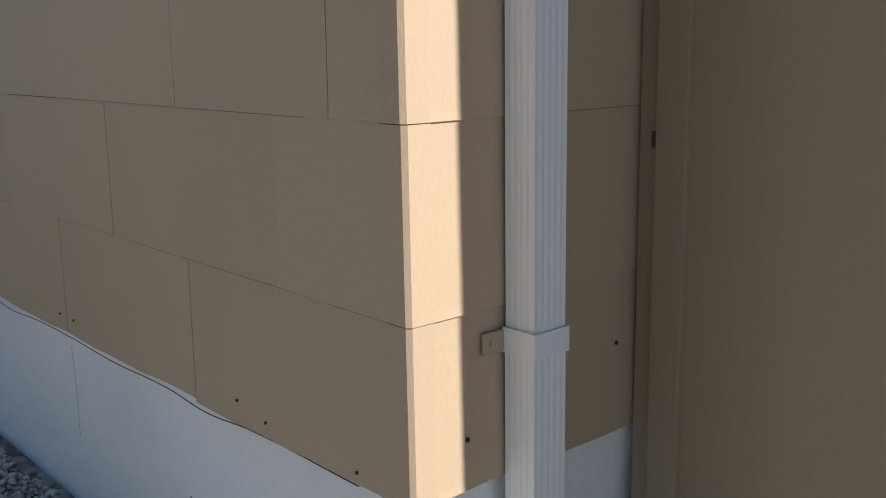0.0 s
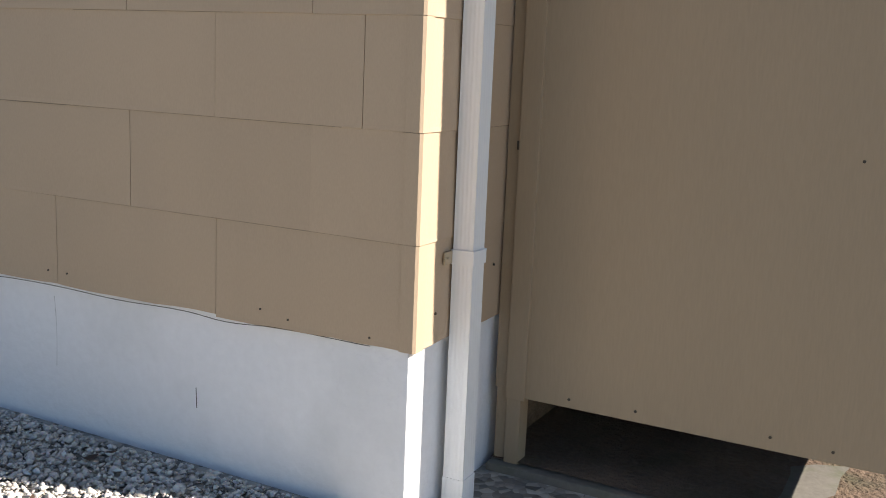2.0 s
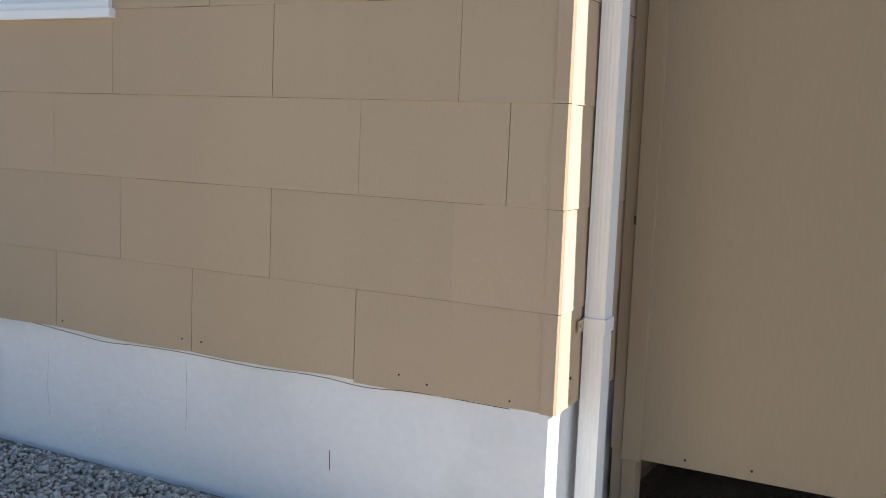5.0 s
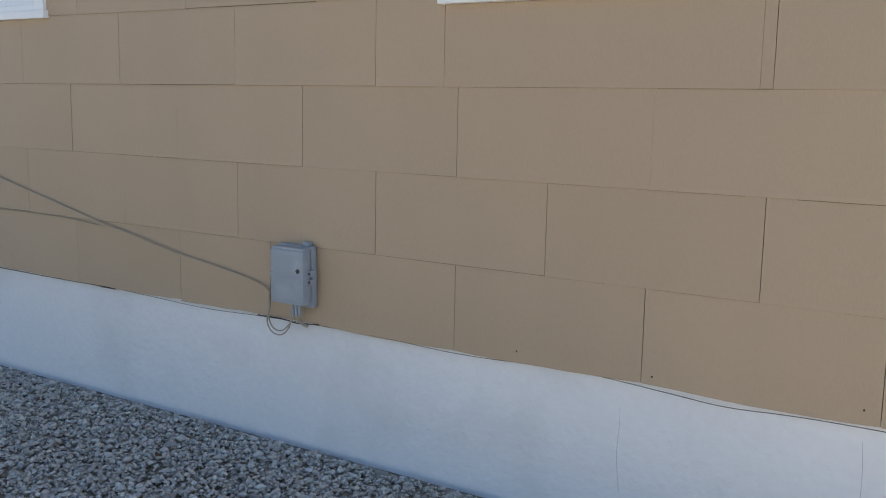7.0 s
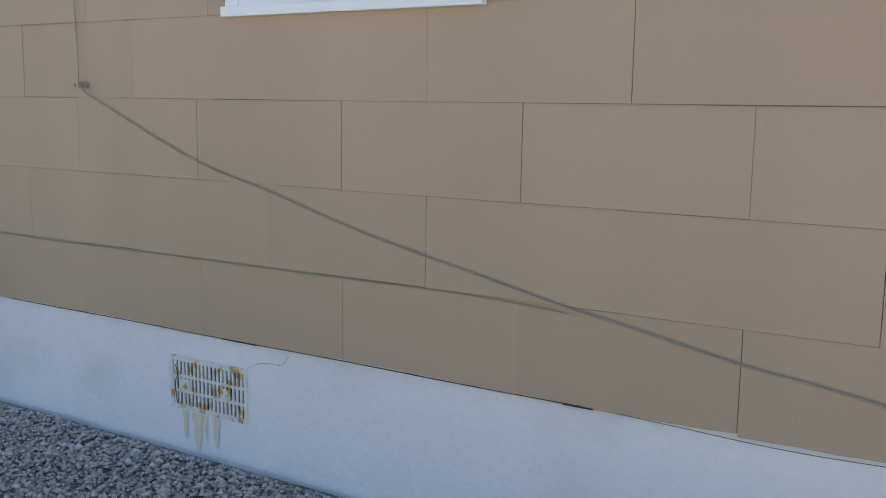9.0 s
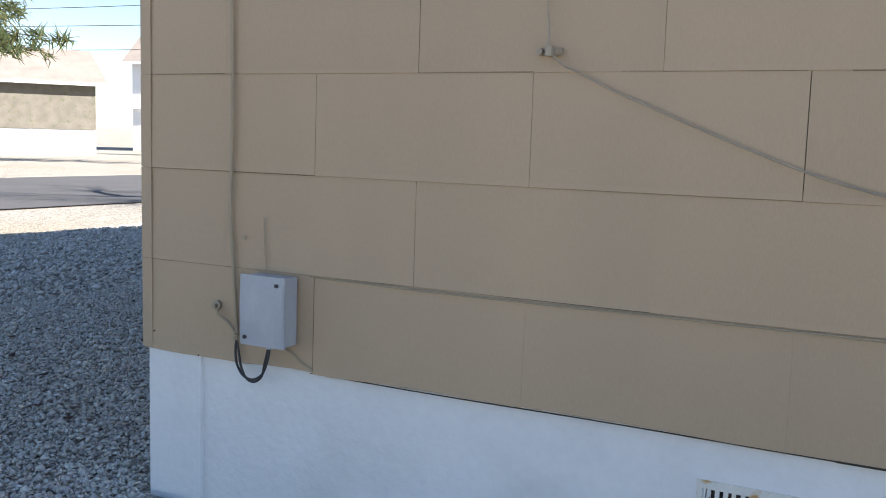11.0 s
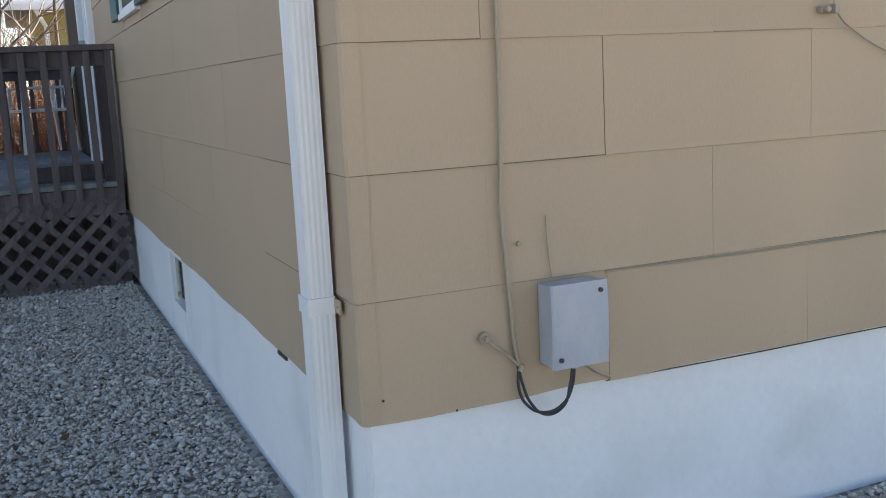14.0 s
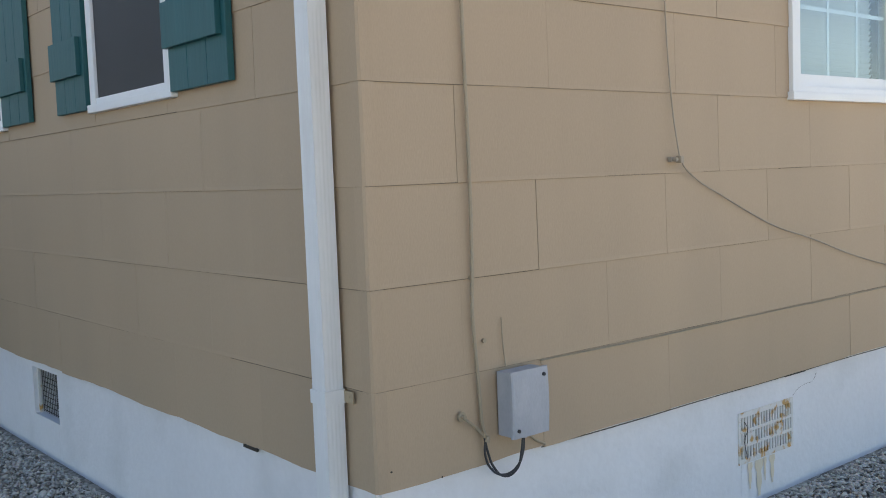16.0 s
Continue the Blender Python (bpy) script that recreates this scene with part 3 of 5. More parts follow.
# hollow vent of the west foundation
hv = thing("crawl_vent", label="open dark crawl space vent with a rusty bent screen", category="vent")
part("liner", box(0.12, HOLE[0] - 0.05, HOLE[2] - 0.05, 0.21, HOLE[1] + 0.05, HOLE[3] + 0.05), HOLLOW, hv)
bm = bmesh.new()
for k in range(14):
    y = HOLE[0] + 0.01 + (HOLE[1] - HOLE[0] - 0.02) * k / 13
    box(0.05, y - 0.001, HOLE[2] + 0.003, 0.052, y + 0.001, HOLE[3] - 0.02, bm=bm)
for k in range(8):
    z = HOLE[2] + 0.01 + k * 0.024
    box(0.0525, HOLE[0], z - 0.001, 0.0545, HOLE[1], z + 0.001, bm=bm)
part("mesh_screen", bm, GAP, hv)
for yy in (HOLE[0], HOLE[1] - 0.012):
    part("frame_bar", box(0.03, yy, HOLE[2], 0.045, yy + 0.012, HOLE[3]), RUST, hv)

# ---- utility boxes and cables ----
bx = thing("utility_box", (4.166, -0.012, 0.512), 0, "grey plastic service box with ribs and hinges on tan siding", "utility box")
part("back_plate", box(0.014, -0.03, 0.0, 0.189, 0.0, 0.218, 0.006), GREY_BOX, bx)
lid = part("lid", box(0.018, -0.085, 0.012, 0.185, -0.032, 0.205, 0.016), GREY_BOX, bx)
part("rib", box(0.016, -0.0875, 0.108, 0.187, -0.04, 0.122, 0.005), GREY_BOX, lid)
part("hood", box(0.022, -0.076, 0.197, 0.18, -0.02, 0.214, 0.006), GREY_BOX, lid)
part("key_lock", cyl((0.16, -0.0845, 0.135), (0.16, -0.09, 0.135), 0.008), BLACK, lid)
for z in (0.03, 0.1, 0.185):
    part("hinge", box(-0.002, -0.05, z, 0.018, -0.03, z + 0.022, 0.003), GREY_BOX, bx)
for z in (0.085, 0.115):
    part("latch", box(0.183, -0.055, z, 0.202, -0.03, z + 0.022, 0.003), GREY_BOX, bx)
    part("bolt", cyl((0.194, -0.055, z + 0.011), (0.194, -0.058, z + 0.011), 0.004, n=8), BLACK, bx)
part("mount_ear", box(0.14, -0.03, 0.218, 0.17, -0.005, 0.232, 0.003), GREY_BOX, bx)
for x in (0.105, 0.122, 0.138):
    part("cable_gland", cyl((x, -0.05, -0.03), (x, -0.05, 0.01), 0.007), GREY_BOX, bx)
bx.scale = (0.88, 0.78, 0.96)

b2 = thing("junction_box", (0.417, -0.012, 0.523), 0, "grey painted steel junction box with a bowed cover", "utility box")
part("body", box(0.004, -0.055, 0.0, 0.142, 0.0, 0.186, 0.004), GREY_METAL, b2)
bm = bmesh.new()
secs = []
for k in range(9):
    z = -0.002 + 0.192 * k / 8
    bulge = 0.004 * math.sin(math.pi * k / 8)
    secs.append([(0.0, -0.057, z), (0.0, -0.063 - bulge, z), (0.004, -0.067 - bulge, z), (0.143, -0.067 - bulge, z), (0.147, -0.063 - bulge, z), (0.147, -0.057, z)])
cover = part("cover", loft(secs), GREY_METAL, b2)
for x, z in ((0.125, 0.168), (0.02, 0.02)):
    part("screw", cyl((x, -0.066, z), (x, -0.073, z), 0.0055, n=10), BLACK, cover)
part("fitting", cyl((0.075, -0.03, -0.014), (0.075, -0.03, 0.004), 0.011), GREY_METAL, b2)

Y = -0.018
tube("hung_cable", [(1.17, Y, 3.1), (1.19, Y, 2.4), (1.215, Y, 1.9), (1.245, Y, 1.5), (1.262, Y - 0.01, 1.34), (1.268, Y - 0.016, 1.296),
                    (1.36, Y, 1.235), (1.52, Y, 1.165), (1.72, Y, 1.085), (1.86, Y, 1.035), (2.13, Y, 0.967), (2.45, Y, 0.877), (2.745, Y, 0.81), (3.0, Y, 0.757),
                    (3.16, Y, 0.722), (3.4, Y, 0.679), (3.66, Y, 0.63), (3.9, Y, 0.598), (4.06, Y, 0.568), (4.115, Y, 0.545), (4.132, Y - 0.01, 0.5), (4.138, Y - 0.03, 0.435),
                    (4.185, Y - 0.035, 0.405), (4.235, Y - 0.036, 0.428), (4.255, Y - 0.035, 0.49)], 0.0025, CABLE_GREY)
tagged(bpy.data.objects["hung_cable"], "grey cable hanging slack across the siding to a box", "cable")
tube("loop_cable", [(4.122, Y + 0.004, 0.715), (4.128, Y + 0.004, 0.66), (4.126, Y + 0.002, 0.59), (4.127, Y - 0.01, 0.5), (4.14, Y - 0.02, 0.44), (4.185, Y - 0.03, 0.418), (4.235, Y - 0.035, 0.44), (4.262, Y - 0.03, 0.485)], 0.0026, CABLE_GREY)
tagged(bpy.data.objects["loop_cable"], "grey cable looped under a utility box", "cable")
tube("bottom_wire", [(4.05, -0.004, 0.447), (4.12, Y, 0.452), (4.2, Y - 0.012, 0.455), (4.26, Y - 0.012, 0.45), (4.34, -0.006, 0.452)], 0.002, BLACK)
tagged(bpy.data.objects["bottom_wire"], "thin black wire passing under a utility box", "wire")
tube("stub_cable", [(4.272, Y - 0.035, 0.49), (4.275, Y - 0.02, 0.46), (4.305, Y - 0.012, 0.445)], 0.005, CABLE_GREY)
tagged(bpy.data.objects["stub_cable"], "short cable end entering the wall", "cable")
hk = thing("cable_hook", (1.262, -0.01, 1.295), 0, "small rusty steel cable hook on siding", "hook")
part("plate", box(-0.03, -0.012, -0.008, 0.03, 0.0, 0.008, 0.002), CABLE_GREY, hk)
part("bolt", cyl((-0.018, -0.028, 0.0), (-0.018, 0, 0.0), 0.007), CABLE_GREY, hk)
part("clamp", box(-0.002, -0.032, -0.012, 0.014, -0.01, 0.012, 0.003), CABLE_GREY, hk)

tube("wall_cable", [(0.335, Y, 3.1), (0.338, Y, 2.3), (0.333, Y, 1.75), (0.34, Y, 1.25), (0.337, Y, 0.985), (0.333, Y, 0.9), (0.342, Y, 0.75), (0.349, Y, 0.66), (0.357, Y, 0.56), (0.364, Y - 0.004, 0.525)], 0.0052, CABLE_TAN)
tagged(bpy.data.objects["wall_cable"], "tan painted cable running up the siding near the corner", "cable")
tube("anchor_cord", [(0.288, -0.01, 0.6), (0.298, -0.03, 0.586), (0.33, -0.024, 0.562), (0.362, -0.022, 0.528)], 0.0042, CABLE_TAN)
tagged(bpy.data.objects["anchor_cord"], "frayed tan cord tied to an anchor", "cord")
an = thing("wall_anchor", (0.283, -0.01, 0.603), 0, "tan painted round wall anchor", "anchor")
part("disc", cyl((0, -0.008, 0), (0, 0.0, 0), 0.014, n=14), CABLE_TAN, an)
part("stem", cyl((0, -0.02, 0), (0, -0.008, 0), 0.006), CABLE_TAN, an)
part("knot", cyl((0.079, -0.02, -0.085), (0.083, -0.02, -0.07), 0.008, 0.006), CABLE_TAN, an)
for k, (dx, dz) in enumerate(((0, 0), (0.012, -0.006))):
    tube("drop_wire", [(0.362 - dx * 0.3, Y - 0.004, 0.53), (0.358 + dx, Y - 0.006, 0.48), (0.372 + dx, Y - 0.012, 0.44), (0.41 + dx * 0.6, Y - 0.02, 0.415 + dz), (0.46, Y - 0.026, 0.428 + dz),
                       (0.485 - dx * 0.6, Y - 0.028, 0.47), (0.492 - dx * 0.4, Y - 0.026, 0.51)], 0.0035, BLACK)
for o in [o for o in bpy.data.objects if o.name.startswith("drop_wire")]:
    tagged(o, "thin black wire looping into the junction box", "wire", "black drop wires")
tube("course_cable", [(0.6, -0.012, Z0 + H - 0.004), (1.0, -0.014, Z0 + H - 0.008), (1.6, -0.014, Z0 + H - 0.006), (2.3, -0.014, Z0 + H - 0.006), (3.0, -0.014, Z0 + H - 0.008), (3.2, -0.014, 0.697)], 0.0022, CABLE_TAN)
tagged(bpy.data.objects["course_cable"], "tan painted cable tucked under a shingle course", "cable")
tube("string", [(0.447, -0.012, 0.86), (0.449, -0.013, 0.79), (0.457, -0.013, 0.72)], 0.0018, CABLE_TAN)
tagged(bpy.data.objects["string"], "short tan string hanging above the junction box", "string")
tube("tail_cable", [(0.5, -0.03, 0.515), (0.54, -0.014, 0.5), (0.575, -0.012, 0.475), (0.61, -0.012, 0.458)], 0.0035, CABLE_TAN)
tagged(bpy.data.objects["tail_cable"], "tan painted cable tail below the junction box", "cable")
for x, z in ((0.378, 0.803), (0.337, 0.985)):
    part("nail_head", cyl((x, -0.016, z), (x, -0.008, z), 0.0065, n=10), CABLE_TAN, WA)

# chips and nail holes
ch_ = thing("siding_chip", label="dark broken notch at the lower siding edge", category="chip")
part("notch", box(-0.0125, 0.62, 0.439, -0.006, 0.71, 0.449, 0.002), GAP, ch_)
for y, z in ((0.29, 1.09), (0.275, 0.6), (0.43, 0.6), (0.095, 0.53), (0.3, 1.36)):
    n = thing("nail_hole", (RX + 0.0085, y, z), 0, "small dark nail hole in tan siding", "nail hole", "nail holes")
    part("hole", cyl((-0.002, 0, 0), (0.0012, 0, 0), 0.0038, n=8), GAP, n)
part("notch", box(7.367, CY - 0.0135, 0.92, 7.373, CY - 0.004, 0.945, 0.001), GAP, ext, "dark chipped notch")
for x, z in ((6.14, 0.485), (6.06, 0.485), (6.86, 0.49), (6.95, 0.475), (7.2, 0.47), (5.1, 0.48), (5.52, 0.475), (0.04, 0.5), (0.21, 0.448)):
    n = thing("nail_hole", (x, -0.0085, z), 0, "small dark nail hole in tan siding", "nail hole", "nail holes")
    part("hole", cyl((0, -0.0015, 0), (0, 0.002, 0), 0.0028, n=8), GAP, n)

# cracks in the foundation paint
def crack(pts, r=0.0012):
    tagged(tube("paint_crack", pts, r, MASONRY if r > 0.0015 else GAP), "thin crack in the white foundation paint", "crack")


crack([(0.2, 0.0105, 0.445), (0.203, 0.011, 0.40), (0.196, 0.011, 0.37), (0.165, 0.011, 0.34), (0.135, 0.011, 0.31), (0.14, 0.011, 0.28)], 0.0014)
crack([(2.02, 0.0105, 0.355), (2.06, 0.0105, 0.375), (2.11, 0.0105, 0.385), (2.17, 0.0105, 0.39), (2.2, 0.0105, 0.42)], 0.0005)
crack([(6.06, 0.0105, 0.40), (6.065, 0.0105, 0.3), (6.06, 0.0105, 0.18)], 0.0003)
crack([(5.42, 0.0105, 0.44), (5.425, 0.0105, 0.33), (5.42, 0.0105, 0.22), (5.43, 0.0105, 0.12)], 0.0003)
crack([(6.62, 0.0105, 0.22), (6.622, 0.0105, 0.16)], 0.001)
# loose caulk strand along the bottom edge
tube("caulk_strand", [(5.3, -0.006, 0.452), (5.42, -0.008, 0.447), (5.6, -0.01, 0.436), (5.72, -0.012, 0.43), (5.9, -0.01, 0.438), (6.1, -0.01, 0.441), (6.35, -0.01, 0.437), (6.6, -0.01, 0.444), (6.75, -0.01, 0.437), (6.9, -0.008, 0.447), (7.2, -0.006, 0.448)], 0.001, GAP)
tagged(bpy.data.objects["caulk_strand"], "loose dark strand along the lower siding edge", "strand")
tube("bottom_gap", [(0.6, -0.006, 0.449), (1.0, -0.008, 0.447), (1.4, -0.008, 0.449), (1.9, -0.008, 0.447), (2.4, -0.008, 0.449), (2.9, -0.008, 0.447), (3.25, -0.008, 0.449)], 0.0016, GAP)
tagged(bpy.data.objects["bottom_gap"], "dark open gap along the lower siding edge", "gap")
for x0, x1 in ((3.19, 3.28), (1.93, 2.08)):
    cp = thing("siding_chip", label="dark broken notch at the lower siding edge", category="chip")
    part("notch", box(x0, -0.0115, 0.4445, x1, -0.006, 0.449, 0.002), GAP, cp)
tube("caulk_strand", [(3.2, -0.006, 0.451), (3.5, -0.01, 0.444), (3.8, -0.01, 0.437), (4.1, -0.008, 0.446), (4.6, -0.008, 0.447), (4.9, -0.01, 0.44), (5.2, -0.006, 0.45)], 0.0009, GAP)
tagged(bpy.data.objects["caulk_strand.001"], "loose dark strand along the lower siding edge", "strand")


# ---- deck ----
DX0, DX1, DY0, DY1, DZ, RZ = -2.5, -0.03, 4.42, 8.7, 0.62, 1.48
dk = thing("deck", label="weathered dark brown wooden deck with slatted railing and lattice skirt", category="deck")
part("rim_board", box(DX0, DY0, DZ - 0.17, DX1, DY0 + 0.04, DZ - 0.005, 0.003), DECK, dk)
part("rim_board", box(DX0, DY0 + 0.042, DZ - 0.17, DX0 + 0.04, DY1, DZ - 0.005, 0.003), DECK, dk)
fb = None
for i in range(int((DY1 - DY0) / 0.145)):
    y = DY0 - 0.02 + i * 0.145
    if fb is None:
        fb = part("floor_board", box(DX0 - 0.02, 0, DZ, DX1, 0.139, DZ + 0.03, 0.004), DECK_FLOOR, dk)
        fb.location = (0, y, 0)
    else:
        o = new("floor_board", fb.data)
        o.parent, o.location = dk, (0, y, 0)
part("step", box(-0.55, DY0 + 0.25, DZ + 0.031, DX1 - 0.02, DY0 + 0.55, DZ + 0.13, 0.004), DECK, dk, "dark low step by the wall")


def railing(p, q, posts, gap=0.122):
    p, q = Vector(p), Vector(q)
    d = (q - p).normalized()
    ln = (q - p).length
    ang = math.degrees(math.atan2(d.y, d.x))
    r = thing("railing", (p.x, p.y, 0), ang, "dark weathered wooden railing with square balusters", "railing", "deck railings")
    part("cap_rail", box(-0.05, -0.05, RZ - 0.035, ln + 0.03, 0.09, RZ, 0.005), DECK, r)
    part("top_rail", box(0, 0.002, RZ - 0.125, ln, 0.04, RZ - 0.036, 0.003), DECK, r)
    for x in posts:
        part("post", box(x - 0.045, 0.041, -0.05, x + 0.045, 0.13, RZ - 0.036, 0.005), DECK, r)
    n = int(ln / gap)
    first = None
    for i in range(n + 1):
        x = 0.02 + (ln - 0.04) * i / n
        if first is None:
            bm = box(-0.019, -0.037, DZ - 0.07, 0.019, 0.0, RZ - 0.037, 0.002)
            first = part("baluster", bm, DECK, r)
            first.location = (x, 0, 0)
        else:
            o = new("baluster", first.data)
            o.parent, o.location = r, (x, 0, 0)
    return r


railing((DX0, DY0, 0), (DX1, DY0, 0), (0.06, 1.4, DX1 - DX0 - 0.05))
railing((DX0, DY1, 0), (DX0, DY0, 0), (0.06, 1.4, 2.8), 0.1)
railing((DX1, DY1 - 0.1, 0), (DX0, DY1 - 0.1, 0), (0.06, 1.0, 2.06))


def lattice(loc, rz, ln, h):
    t = thing("lattice_panel", loc, rz, "dark diagonal wood lattice skirt under the deck", "lattice", "lattice skirts")
    step = 0.143
    for s, y in ((1, 0.0), (-1, 0.009)):
        u = -h
        while u < ln + h:
            a0, a1 = (u, u + h) if s > 0 else (u + h, u)
            # clip the strip to the panel
            t0, t1 = 0.0, 1.0
            lo, hi = 0.0, ln
            dx = a1 - a0
            ta, tb = sorted(((lo - a0) / dx, (hi - a0) / dx))
            t0, t1 = max(0, ta), min(1, tb)
            if t1 - t0 > 0.08:
                x0, x1 = a0 + dx * t0, a0 + dx * t1
                z0, z1 = h * t0, h * t1
                bm = bmesh.new()
                L = math.hypot(x1 - x0, z1 - z0)
                box(-L / 2, -0.004, -0.019, L / 2, 0.004, 0.019, 0, bm)
                m = Matrix.Translation(((x0 + x1) / 2, y, (z0 + z1) / 2)) @ Matrix.Rotation(-math.atan2(z1 - z0, x1 - x0), 4, "Y")
                bmesh.ops.transform(bm, matrix=m, verts=bm.verts[:])
                part("lattice_strip", bm, DECK, t)
            u += step
    return t


lattice((DX0 + 0.0, DY0 - 0.014, -0.02), 0, DX1 - DX0, 0.56)
lattice((DX0 - 0.014, DY1, -0.02), -90, DY1 - DY0, 0.56)
# rear boards, joists and inner board added so the lattice holes stay dark
part("skirt_board", box(DX0, DY1 - 0.05, -0.05, DX1, DY1, DZ - 0.18), DECK, dk, "dark boards added at the deck's rear to block light")
for k in range(6):
    part("joist", box(DX0 + 0.05, DY0 + 0.5 + k * 0.65, DZ - 0.17, DX1, DY0 + 0.54 + k * 0.65, DZ - 0.004), DECK, dk)
for k in range(4):
    part("pier", box(DX0 + 0.2 + k * 0.65, DY0 + 1.3, -0.1, DX0 + 0.3 + k * 0.65, DY0 + 1.4, DZ - 0.175), DECK, dk)
part("inner_skirt", box(DX0 + 0.6, DY0 + 0.9, -0.05, DX1, DY0 + 0.94, DZ - 0.18), DECK, dk, "dark board added behind the lattice to block light")


# ---- things on the deck ----
FZ = DZ + 0.03
ch = thing("garden_chair", (-0.36, 8.6, FZ), -75, "white moulded plastic garden chair on the deck", "chair")
part("seat", box(-0.22, -0.22, 0.40, 0.22, 0.2, 0.43, 0.012), PLASTIC_WHITE, ch)
bm = bmesh.new()
for k in range(5):
    x = -0.17 + k * 0.085
    cyl((x, 0.2, 0.43), (x * 1.1, 0.33, 0.86), 0.018, n=6, bm=bm)
cyl((-0.22, 0.335, 0.86), (0.22, 0.335, 0.86), 0.024, n=8, bm=bm)
part("backrest", bm, PLASTIC_WHITE, ch)
for sx in (-1, 1):
    part("armrest", box(sx * 0.25 - 0.025, -0.22, 0.62, sx * 0.25 + 0.025, 0.26, 0.645, 0.01), PLASTIC_WHITE, ch)
    part("leg", cyl((sx * 0.27, -0.25, 0.0), (sx * 0.23, -0.2, 0.63), 0.022, n=8), PLASTIC_WHITE, ch)
    part("leg", cyl((sx * 0.27, 0.26, 0.0), (sx * 0.22, 0.2, 0.63), 0.022, n=8), PLASTIC_WHITE, ch)
fc = thing("folding_chair", (-1.2, 7.7, FZ), -60, "black folding chair on the deck", "chair")
part("seat", box(-0.22, -0.2, 0.42, 0.22, 0.2, 0.445, 0.008), BLACK, fc)
part("backrest", box(-0.22, 0.2, 0.5, 0.22, 0.23, 1.0, 0.008, rot=Matrix.Rotation(radians(-18), 4, "X")), BLACK, fc)
for sx in (-1, 1):
    part("leg", cyl((sx * 0.2, -0.22, 0), (sx * 0.2, 0.16, 0.5), 0.014, n=8), BLACK, fc)
    part("leg", cyl((sx * 0.2, 0.22, 0), (sx * 0.2, -0.16, 0.45), 0.014, n=8), BLACK, fc)
tb = thing("side_table", (-1.42, 8.1, FZ), 10, "small white-topped side table on the deck", "table")
part("tabletop", box(-0.2, -0.2, 0.44, 0.2, 0.2, 0.47, 0.008), PLASTIC_WHITE, tb)
for sx in (-1, 1):
    for sy in (-1, 1):
        part("leg", cyl((sx * 0.16, sy * 0.16, 0), (sx * 0.16, sy * 0.16, 0.44), 0.015, n=8), BLACK, tb)

# ---- red pickup ----
RED = mat("red_car_paint", (0.33, 0.008, 0.011), 0.16, 0.06, 1.5, 200, 0.02, spec=0.12)
CAR_GLASS = mat("tinted_glass", (0.015, 0.02, 0.024), 0.06, 0.2, 2, 40, 0.0, spec=0.8)
TYRE = mat("tyre_rubber", (0.02, 0.02, 0.02), 0.85, 0.2, 5, 60, 0.3)
ALLOY = mat("silver_alloy", (0.62, 0.62, 0.63), 0.3, 0.08, 9, 100, 0.05, metal=0.7)
LAMP_RED = mat("tail_lamp_red", (0.35, 0.01, 0.01), 0.2, 0.1, 4, 50, 0.0)
LAMP_CLEAR = mat("headlamp_clear", (0.7, 0.72, 0.74), 0.15, 0.1, 8, 50, 0.0)
CHROME = mat("chrome", (0.75, 0.75, 0.76), 0.15, 0.05, 5, 60, 0.0, metal=1.0)


def profile(pts, y0, y1, bev=0.0):
    """Side outline in x, z drawn out from y0 to y1."""
    bm = bmesh.new()
    a = [bm.verts.new((x, y0, z)) for x, z in pts]
    b = [bm.verts.new((x, y1, z)) for x, z in pts]
    n = len(pts)
    bm.faces.new(a)
    bm.faces.new(b[::-1])
    rim = []
    for i in range(n):
        j = (i + 1) % n
        bm.faces.new((a[i], b[i], b[j], a[j]))
    if bev:
        es = [e for e in bm.edges if abs(e.verts[0].co.y - e.verts[1].co.y) < 1e-6]
        bmesh.ops.bevel(bm, geom=es, offset=bev, segments=2, affect="EDGES")
    return bm


def arch(cx, r, z0, n=9):
    a0 = math.asin(max(-1, min(1, (z0 - 0.41) / r)))
    return [(cx + r * math.cos(math.pi - a0 - (math.pi - 2 * a0) * i / (n - 1)), 0.41 + r * math.sin(math.pi - a0 - (math.pi - 2 * a0) * i / (n - 1))) for i in range(n)]


tx, ty = -11.38, 15.25
tk = thing("pickup_truck", (tx, ty, lie(-8, 15)), 0, "red crew cab pickup truck parked beyond the gravel yard", "truck")
RWX, FWX = 1.18, 4.83
low = [(0.08, 0.55)] + arch(RWX, 0.50, 0.50) + [(1.78, 0.44), (4.25, 0.44)] + arch(FWX, 0.50, 0.50) + [(5.62, 0.50), (5.78, 0.62), (5.80, 0.98), (5.70, 1.12), (4.25, 1.20), (4.1, 1.24), (1.92, 1.24), (1.90, 1.27), (0.06, 1.27)]
body = part("body", profile(low, -1.0, 1.0, 0.03), RED, tk)
bm = bmesh.new()
v = [bm.verts.new(p) for p in [(1.93, -0.97, 1.24), (4.25, -0.97, 1.21), (4.25, 0.97, 1.21), (1.93, 0.97, 1.24), (2.12, -0.80, 1.86), (3.55, -0.80, 1.88), (3.55, 0.80, 1.88), (2.12, 0.80, 1.86)]]
for f in [(0, 1, 5, 4), (1, 2, 6, 5), (2, 3, 7, 6), (3, 0, 4, 7), (4, 5, 6, 7)]:
    bm.faces.new([v[i] for i in f])
bmesh.ops.bevel(bm, geom=bm.edges[:], offset=0.035, segments=2, affect="EDGES")
cab = part("cab", bm, RED, tk)


